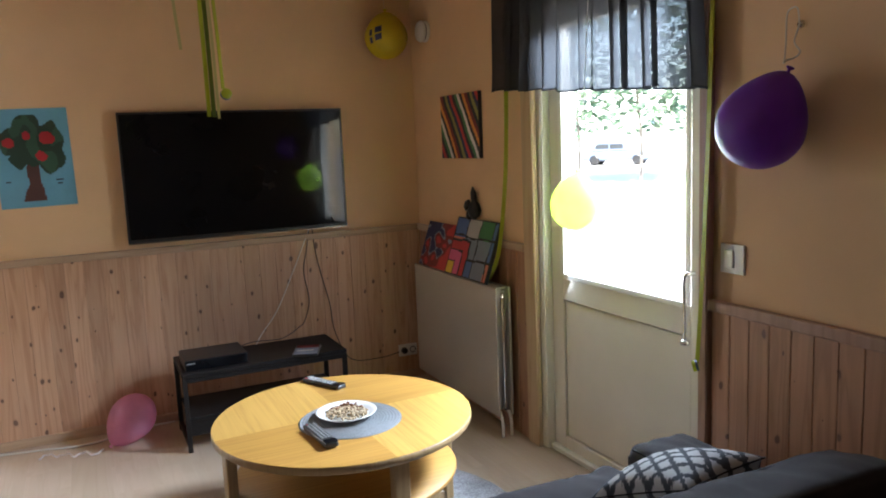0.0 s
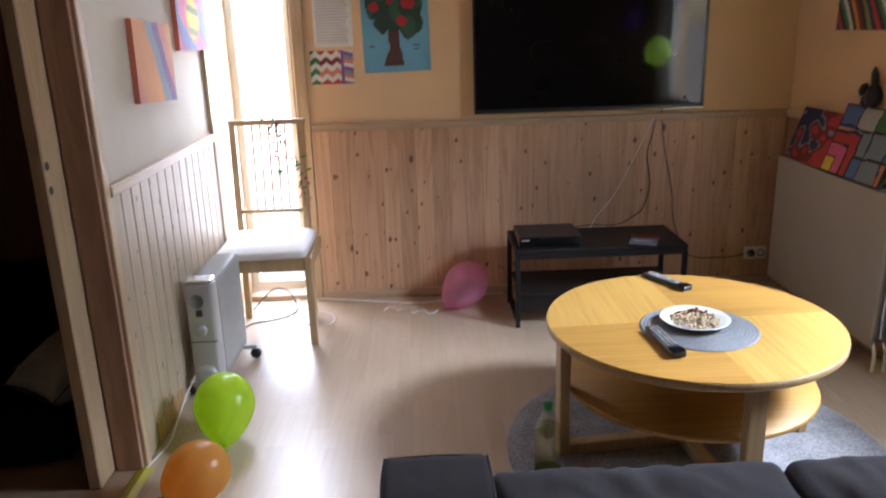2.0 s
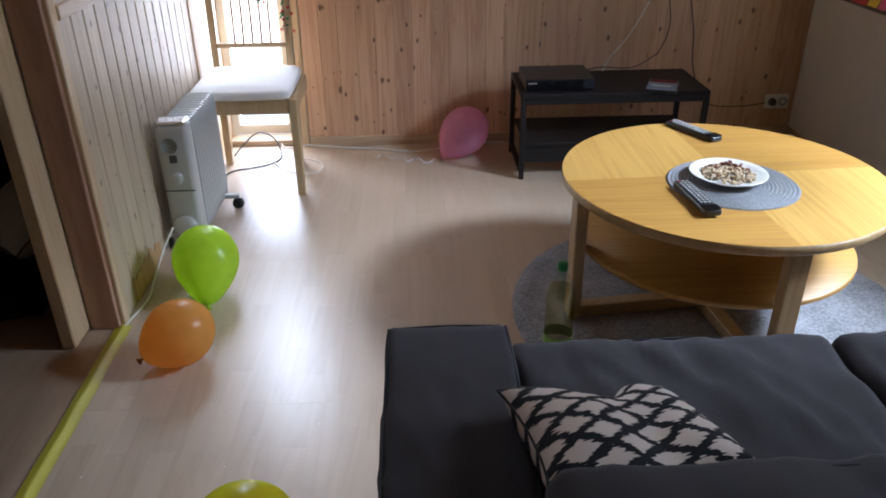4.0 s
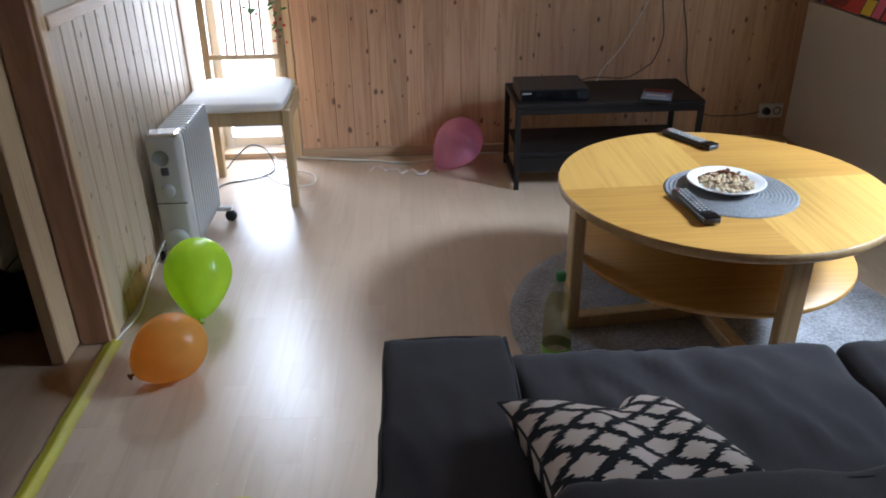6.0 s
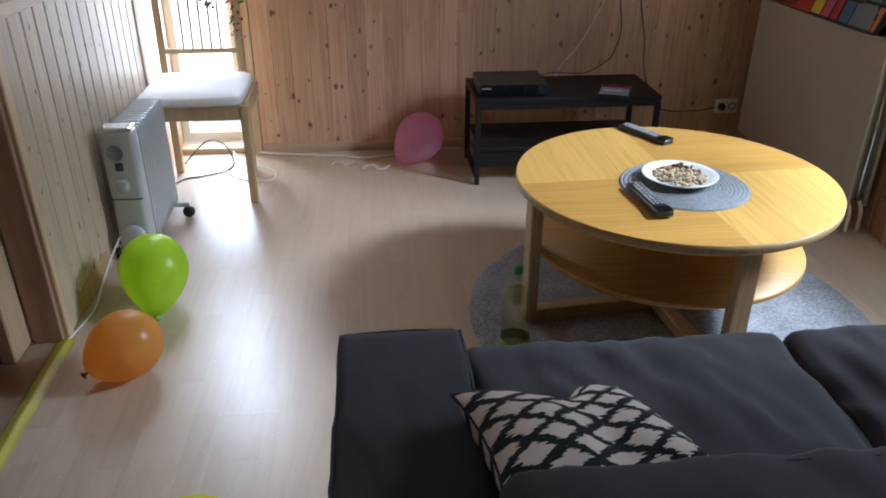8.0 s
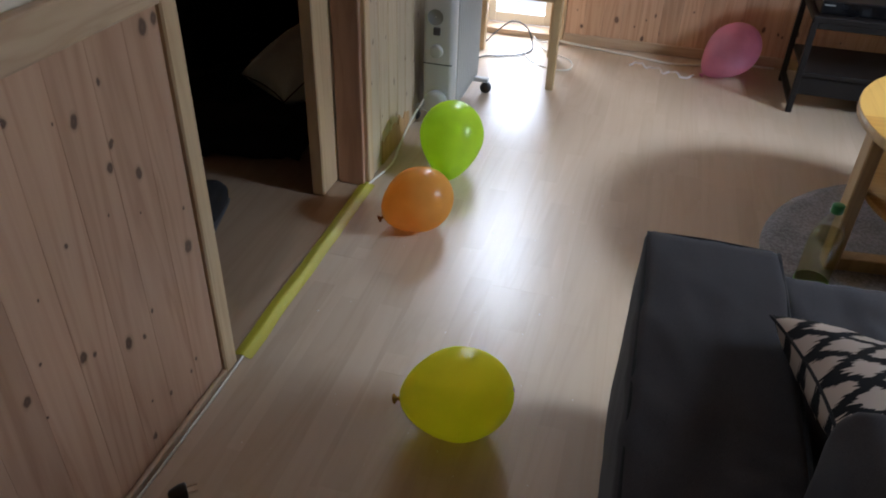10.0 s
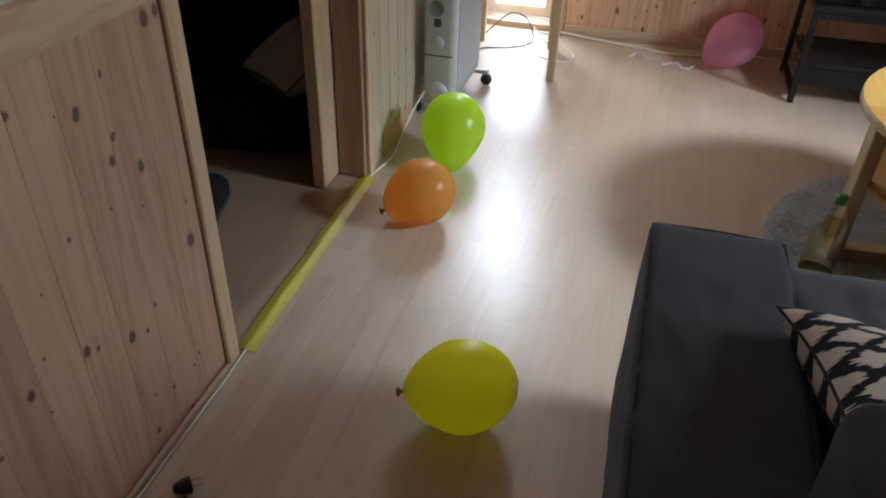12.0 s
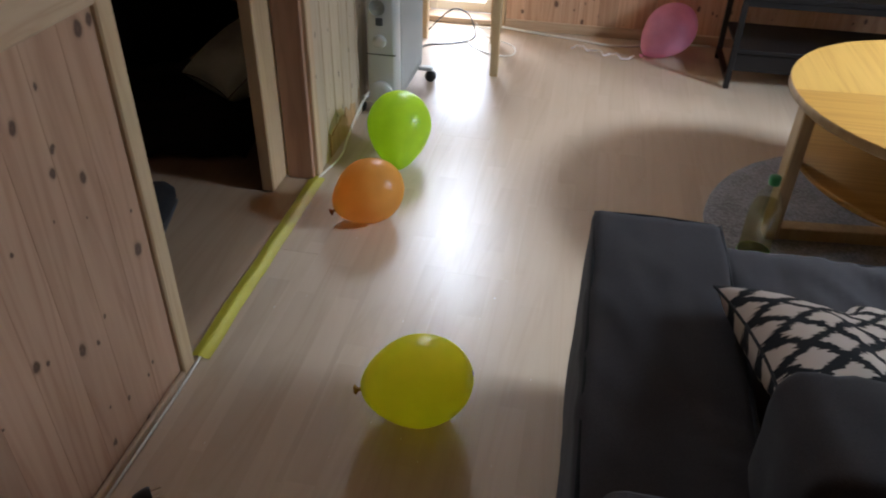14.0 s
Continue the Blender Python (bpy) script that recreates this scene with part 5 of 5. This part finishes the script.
cable("looped white cable under the window", CW, [(-0.90, 4.20, 0.006), (-0.86, 4.08, 0.006), (-0.80, 3.95, 0.005), (-0.68, 3.87, 0.005), (-0.60, 3.90, 0.005), (-0.62, 4.02, 0.005), (-0.76, 4.12, 0.006), (-0.83, 4.20, 0.04), (-0.80, 4.23, 0.006), (-0.70, 4.235, 0.02)], 0.003)
cable("white cable along the base of the wall", CW, [(-1.104, 0.9, 0.005), (-1.100, 1.20, 0.005), (-1.099, 1.38, 0.005), (-1.099, 1.54, 0.005), (-1.101, 1.62, 0.006), (-1.106, 1.70, 0.0055)], 0.0032)
cable("white cable from the tape to the heater", CW, [(-1.115, 2.53, 0.0055), (-1.105, 2.60, 0.006), (-1.085, 2.73, 0.006), (-1.10, 2.86, 0.01), (-1.102, 3.00, 0.05), (-1.07, 3.07, 0.12)], 0.004)
plug = thing("power_plug", "black power plug lying on the floor", "plug")
part("housing", moved(lathe([(0.006, -0.022), (0.011, -0.018), (0.017, 0.0), (0.018, 0.012), (0.016, 0.016)], 16), pose(-1.020, 1.235, 0.019, 90, 0, 130)), BLACK, plug, "", True)
for k in (-0.009, 0.009):
    part("pin", moved(lathe([(0.0024, 0), (0.0024, 0.02), (0.001, 0.021)], 8), pose(-1.020, 1.235, 0.019, 90, 0, 130) @ pose(k, 0, 0.016)), CHROME, plug)
cable("black cable of the loose plug", BLACK, [(-1.005, 1.215, 0.016), (-0.98, 1.18, 0.006), (-0.95, 1.08, 0.005), (-0.93, 0.95, 0.005)], 0.0035)


def ribbon_curl():
    s = thing("balloon_ribbon", "curled shiny ribbon on the floor by the pink balloon", "ribbon")
    pts = [(-0.035 - 0.012 * i, 3.955 + 0.022 * nz(i * 0.09, 0.3, 5.0) + 0.008 * math.sin(i * 0.9) + 0.004 * i, 0.010 + 0.009 * (1 + math.cos(i * 0.9 + 0.8 * math.sin(i)))) for i in range(26)]
    part("strip", ribbon(pts, 0.009, (0, 0.3, 1), 0.0005, 4), sheer("clear_ribbon", (0.84, 0.80, 0.80), 0.12), s)


ribbon_curl()

t = thing("floor_tape", "creased yellow-green tape over a cable on the threshold", "tape")
bm = bmesh.new()
rows_ = []
for i in range(41):
    f = i / 40
    y = OPEN_0 + 0.015 + f * (OPEN_1 - OPEN_0 + 0.0)
    xc = -1.106 + 0.004 * nz(f, 0.2, 6) - 0.008 * f
    rows_.append([bm.verts.new((xc + dx, y, z + 0.0012 * nz(f * 3, dx * 30, 5))) for dx, z in ((-0.024, 0.0052), (-0.010, 0.0085), (-0.004, 0.0105), (0.004, 0.0095), (0.012, 0.0045), (0.026, 0.0022))])
for a, b in zip(rows_, rows_[1:]):
    for k in range(5):
        bm.faces.new((a[k], b[k], b[k + 1], a[k + 1]))
part("strip", bm, plain("lime_tape", (0.42, 0.38, 0.025), 0.55, vary=0.2), t, "", True)

o = thing("wall_outlet", "white double wall outlet above the skirting board", "outlet")
part("plate", block((1.735, CY - 0.012, 0.150), (1.860, CY + 0.006, 0.225), 0.004, 2), WHITE_PLASTIC, o)
for x in (1.768, 1.828):
    part("socket", moved(lathe([(0.021, 0), (0.021, 0.002), (0.018, 0.003), (0.016, 0.001)], 20, False), pose(x, CY - 0.012, 0.188, 90)), DARK_GREY, o, "", True)
part("plug", moved(lathe([(0.018, 0), (0.018, 0.02), (0.008, 0.034)], 16), pose(1.768, CY - 0.013, 0.188, 90)), BLACK, o, "black plug in the socket", True)
o = thing("light_switch", "white double light switch on the wall", "light switch")
part("plate", block((RIGHT_X - 0.010, 1.648, 1.035), (RIGHT_X, 1.750, 1.135), 0.004, 2), WHITE_PLASTIC, o)
part("rocker", block((RIGHT_X - 0.016, 1.690, 1.055), (RIGHT_X - 0.009, 1.728, 1.115), 0.003, 2), WHITE_PLASTIC, o)
o = thing("smoke_alarm", "round white alarm on the wall near the corner", "smoke alarm")
part("base", moved(lathe([(0.062, 0), (0.062, 0.014), (0.058, 0.018)], 32), pose(RIGHT_X, 4.075, 2.163, 0, -90, 0)), WHITE_PLASTIC, o, "", True)
part("gap", moved(lathe([(0.055, 0.018), (0.055, 0.026)], 32), pose(RIGHT_X, 4.075, 2.163, 0, -90, 0)), BLACK, o)
part("cover", moved(lathe([(0.061, 0.026), (0.062, 0.034), (0.055, 0.048), (0.02, 0.054), (0.002, 0.055)], 32), pose(RIGHT_X, 4.075, 2.163, 0, -90, 0)), WHITE_PLASTIC, o, "", True)

# bead chain of a blind beside the door
bc = thing("blind_chain", "looped white bead chain hanging beside the door", "bead chain")
for dy in (-0.010, 0.010):
    part("strand", tube([(1.925, 2.838 + dy, 2.10), (1.924, 2.843 + dy, 1.6), (1.922, 2.852 + dy, 1.1), (1.922, 2.858 + dy, 0.88), (1.922, 2.858 + dy * 0.2, 0.855)], 0.0012, 5), WHITE_PLASTIC, bc, "", True)
    beads = bmesh.new()
    for i in range(150):
        z = 0.87 + i * 0.008
        bmesh.ops.create_icosphere(beads, subdivisions=1, radius=0.0027, matrix=Matrix.Translation((1.9225 + 0.002 * (z - 0.87), 2.8585 - 0.0175 * (z - 0.87) + dy, z)))
    tagged(part("beads", beads, WHITE_PLASTIC, bc, "", True), kind="stuff")

# gnawed patch at the foot of the west panelling
bm = bmesh.new()
ring = [bm.verts.new((LEFT_X + 0.0165, 2.72 + 0.30 * f, 0.004)) for f in (0, 1)]
top = [bm.verts.new((LEFT_X + 0.0165, 3.02 - 0.30 * i / 14, 0.045 + 0.075 * (1 - (i / 14 - 0.45) ** 2) * (0.7 + 0.6 * noise.noise(Vector((i * 0.9, 2, 0)))))) for i in range(15)]
f = bm.faces.new(ring + top)
ex = bmesh.ops.extrude_face_region(bm, geom=[f])
for v in ex["geom"]:
    if isinstance(v, bmesh.types.BMVert):
        v.co.x -= 0.005
structure("trim_gnawed_patch", bm, wood("raw_pine", (0.62, 0.38, 0.18), (0.46, 0.26, 0.11), "z", False), "gnawed bare patch on the panelling", "trim")

# garland on the chair back
g = thing("garland", "red and green twig garland draped over the chair back", "garland")
rng = random.Random(9)
vine = [(-0.87, 4.085, 1.05), (-0.82, 4.045, 0.98), (-0.77, 4.040, 0.92), (-0.735, 4.035, 0.84), (-0.72, 4.035, 0.74), (-0.715, 4.035, 0.64)]
part("stem", tube(vine, 0.003, 5), BROWN_TRIM, g, "", True)
vine2 = [(-0.86, 4.07, 1.05), (-0.85, 4.05, 0.95), (-0.825, 4.045, 0.85), (-0.82, 4.045, 0.76)]
part("stem", tube(vine2, 0.0025, 5), BROWN_TRIM, g, "", True)
line = smooth_path(vine, 9) + smooth_path(vine2, 4)
reds, greens = PAINTS["apple"], PAINTS["green"]
for k in range(60):
    q = line[rng.randrange(len(line))] + Vector((rng.gauss(0, 0.022), rng.gauss(0, 0.010), rng.gauss(0, 0.015)))
    if k % 2:
        bm = lathe([(0.001, -0.008), (0.0075, -0.003), (0.0075, 0.003), (0.001, 0.008)], 8)
        part("berry", moved(bm, Matrix.Translation(q)), reds if k % 4 == 1 else PAINTS["coral"], g, "", True)
    else:
        bm = lathe([(0.0006, -0.020), (0.006, -0.006), (0.005, 0.008), (0.0006, 0.020)], 5)
        part("leaf", moved(bm, Matrix.Translation(q) @ pose(0, 0, 0, rng.uniform(0, 180), rng.uniform(0, 90), 0)), greens, g)

# ---- the dark room beyond the doorway ----
DARK = fabric("black_blanket", (0.013, 0.012, 0.013))
d = thing("daybed", "low daybed with black covers in the dark room", "daybed")
part("mattress", moved(padded(0.95, 1.7, 0.30, 0.02, 0.05, 14, 0.02, 3.0), pose(-2.55, 3.25, 0.22)), DARK, d, "", True)
part("frame", block((-3.05, 2.40, 0.0), (-2.05, 4.10, 0.08), 0.01), BLACK_WOOD, d)
cushion("pale green cushion in the dark room", fabric("pale_green_cotton", (0.84, 0.86, 0.76)), [(-1.76, 2.90, 0.19), (-1.51, 2.76, 0.17), (-1.37, 3.04, 0.29), (-1.62, 3.22, 0.32)], 0.085, 8.0)
bl = thing("blanket", "crumpled black blanket on the floor of the dark room", "blanket")
part("cloth", moved(padded(0.72, 0.62, 0.10, 0.03, 0.045, 20, 0.03, 6.0), pose(-1.82, 2.86, 0.055, 0, 0, 15)), DARK, bl, "", True)
sh = thing("slipper", "black slipper on the floor of the dark room", "slipper")
part("upper", moved(padded(0.095, 0.215, 0.080, 0.012, 0.034, 10, 0.006, 4.0), pose(-1.525, 2.20, 0.048, 0, 0, 15)), DARK, sh, "", True)
part("sole", moved(padded(0.10, 0.225, 0.016, 0.0, 0.007, 8, 0.0), pose(-1.525, 2.20, 0.008, 0, 0, 15)), DARK_GREY, sh, "", True)

# ---- outside ----
LEAFM = rubber("tree_leaf", (0.12, 0.185, 0.12), 0.5, 0.3)
BARK = plain("grey_bark", (0.16, 0.14, 0.12), 0.9, vary=0.3)
h = thing("tree_row", "leafy green trees far across the yard", "trees", kind="stuff")
verts, faces = [], []
rng = random.Random(12)
for k in range(16000):
    u = rng.random()
    base = Vector((24.0 - 14 * u, 16.0 + 15 * u, 0))
    p = base + Vector((rng.gauss(0, 1.2), rng.gauss(0, 1.2), 1.6 + 8.4 * rng.random() ** 0.9 + 0.5 * noise.noise(Vector((u * 9, 0, 0)))))
    a = Vector((rng.gauss(0, 1), rng.gauss(0, 1), rng.gauss(0, 1))).normalized()
    b = a.orthogonal().normalized()
    s_ = rng.uniform(0.12, 0.26)
    i = len(verts)
    verts += [p - a * s_, p + b * s_ * 0.5, p + a * s_, p - b * s_ * 0.5]
    faces.append((i, i + 1, i + 2, i + 3))
me = bpy.data.meshes.new("leaves")
me.from_pydata([tuple(v) for v in verts], [], faces)
me.materials.append(LEAFM)
lv = new("leaves", me)
lv.parent = h
lv["kind"] = "stuff"
for k in range(9):
    u = (k + 0.5) / 9
    x, y = 24.0 - 14 * u, 16.0 + 15 * u
    part("stem", tube([(x, y, -0.36), (x + 0.05, y, 1.2), (x - 0.1, y + 0.1, 4.0), (x + 0.1, y - 0.1, 8.0)], 0.06, 6, 3), BARK, h)



def parked_car():
    c = thing("parked_car", "blue-grey hatchback parked far across the yard", "car")
    c.matrix_world = pose(30.0, 37.4, -0.35, 0, 0, -51)
    paint, dark = plain("blue_car_paint", (0.10, 0.13, 0.19), 0.3), plain("car_glass", (0.02, 0.025, 0.03), 0.1)
    body = block((-2.1, -0.85, 0.28), (2.1, 0.85, 0.85), 0.12, 3)
    part("body", body, paint, c, "", True)
    cabin = block((-1.5, -0.75, 0.83), (0.9, 0.75, 1.42), 0.10, 3)
    for v in cabin.verts:
        if v.co.z > 1.1:
            v.co.x = v.co.x * 0.72 - 0.15
            v.co.y *= 0.86
    cab = part("cabin", cabin, paint, c, "", True)
    for y in (-0.715, 0.715):
        for x0, x1 in ((-1.25, -0.45), (-0.38, 0.42)):
            part("side_window", block((x0, y - 0.02, 0.90), (x1, y + 0.02, 1.28), 0.01), dark, cab)
    for x in (-1.3, 1.3):
        for y in (-0.78, 0.78):
            wheel = part("wheel", moved(lathe([(0.16, -0.09), (0.30, -0.09), (0.32, -0.05), (0.32, 0.05), (0.30, 0.09), (0.16, 0.09)], 20), pose(x, y, 0.32, 90)), BLACK, c, "", True)
            part("rim", moved(lathe([(0.01, -0.06), (0.17, -0.08), (0.17, 0.08), (0.01, 0.06)], 16), pose(x, y, 0.32, 90)), SILVER, wheel, "", True)


parked_car()

# crumbs on the floor
cr = thing("crumbs", "tiny pale crumbs and fluff on the floor", "crumbs", kind="stuff")
rng = random.Random(21)
verts, faces = [], []
for k in range(70):
    x, y = (rng.uniform(-1.0, 0.0), rng.uniform(1.2, 3.4)) if k > 2 else ((-0.631, 2.406), (-1.00, 1.88), (-0.42, 2.05))[k]
    s_ = rng.uniform(0.0008, 0.0020) if k > 2 else 0.003
    i = len(verts)
    verts += [(x - s_, y, 0.0003), (x, y - s_ * 1.4, 0.0003), (x + s_, y, 0.0003), (x, y + s_, 0.0003), (x, y, s_ * 0.9)]
    faces += [(i, i + 1, i + 4), (i + 1, i + 2, i + 4), (i + 2, i + 3, i + 4), (i + 3, i, i + 4)]
me = bpy.data.meshes.new("bits")
me.from_pydata(verts, [], faces)
me.materials.append(PAINTS["white"])
bt = new("bits", me)
bt.parent = cr
bt["kind"] = "stuff"


# ---- boards of walls and floor ----
def boards(a, b, width, gap):
    """Equal board edges from a to b."""
    n = max(1, round((b - a) / width))
    w = (b - a) / n
    return [(a + i * w + gap / 2, a + (i + 1) * w - gap / 2) for i in range(n)]


piece_row("board", wall_tv, WALL_PINE, [((a, WALL_Y - 0.014, 0.0), (b, WALL_Y + 0.004, 0.966)) for a, b in boards(-0.69, RIGHT_X - 0.016, 0.094, 0.0005)], 0.002)
piece_row("board", wall_left, WASHED_PINE, [((LEFT_X - 0.004, a, 0.0), (LEFT_X + 0.012, b, 0.985)) for a, b in boards(OPEN_1 + 0.064, 3.908, 0.094, 0.003)], 0.006)
piece_row("board", wall_left, PINE, [((LEFT_X - 0.004, a, 0.0), (LEFT_X + 0.012, b, 0.905)) for a, b in boards(BACK_Y, OPEN_0 - 0.052, 0.098, 0.0)], 0.0008)
# Darkened pine here: the shade beside the door is put into the boards
piece_row("board", wall_right, DARKENED_PINE, [((RIGHT_X - 0.014, a, 0.0), (RIGHT_X + 0.004, b, 0.9)) for a, b in boards(BACK_Y, 1.783, 0.082, 0.0006)], 0.0025)
piece_row("board", wall_right, DARKENED_PINE, [((RIGHT_X - 0.014, a, 0.0), (RIGHT_X + 0.004, b, 0.966)) for a, b in boards(2.988, WALL_Y - 0.016, 0.094, 0.003)], 0.005)

floor_ob = bpy.data.objects["floor"]
cells = []
rows_x = [-0.575 + 0.1945 * k for k in range(-3, 13)]
for k, x in enumerate(rows_x):
    y = 2.14 - 1.29 * 5 + (0.43 * ((k * 7 + 6) % 3) if k != 3 else 0)
    while y < WALL_Y:
        lo, hi = max(y, BACK_Y), min(y + 1.29, WALL_Y)
        if hi - lo > 0.02:
            x1 = min(x + 0.1945, RIGHT_X)
            x0 = max(x, LEFT_X - 0.01)
            if x1 - x0 > 0.02:
                cells.append(((x0, lo, -0.012), (x1, hi, 0.0)))
        y += 1.29
piece_row("floor_board", floor_ob, LAMINATE, cells, 0.0003)
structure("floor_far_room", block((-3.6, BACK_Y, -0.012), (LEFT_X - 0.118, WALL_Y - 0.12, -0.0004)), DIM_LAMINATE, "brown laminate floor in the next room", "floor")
structure("ground", block((-600, -600, -0.6), (600, 600, -0.35)), plain("pale_gravel", (0.42, 0.40, 0.36), 0.9, vary=0.2), "pale gravel yard outside", "ground")
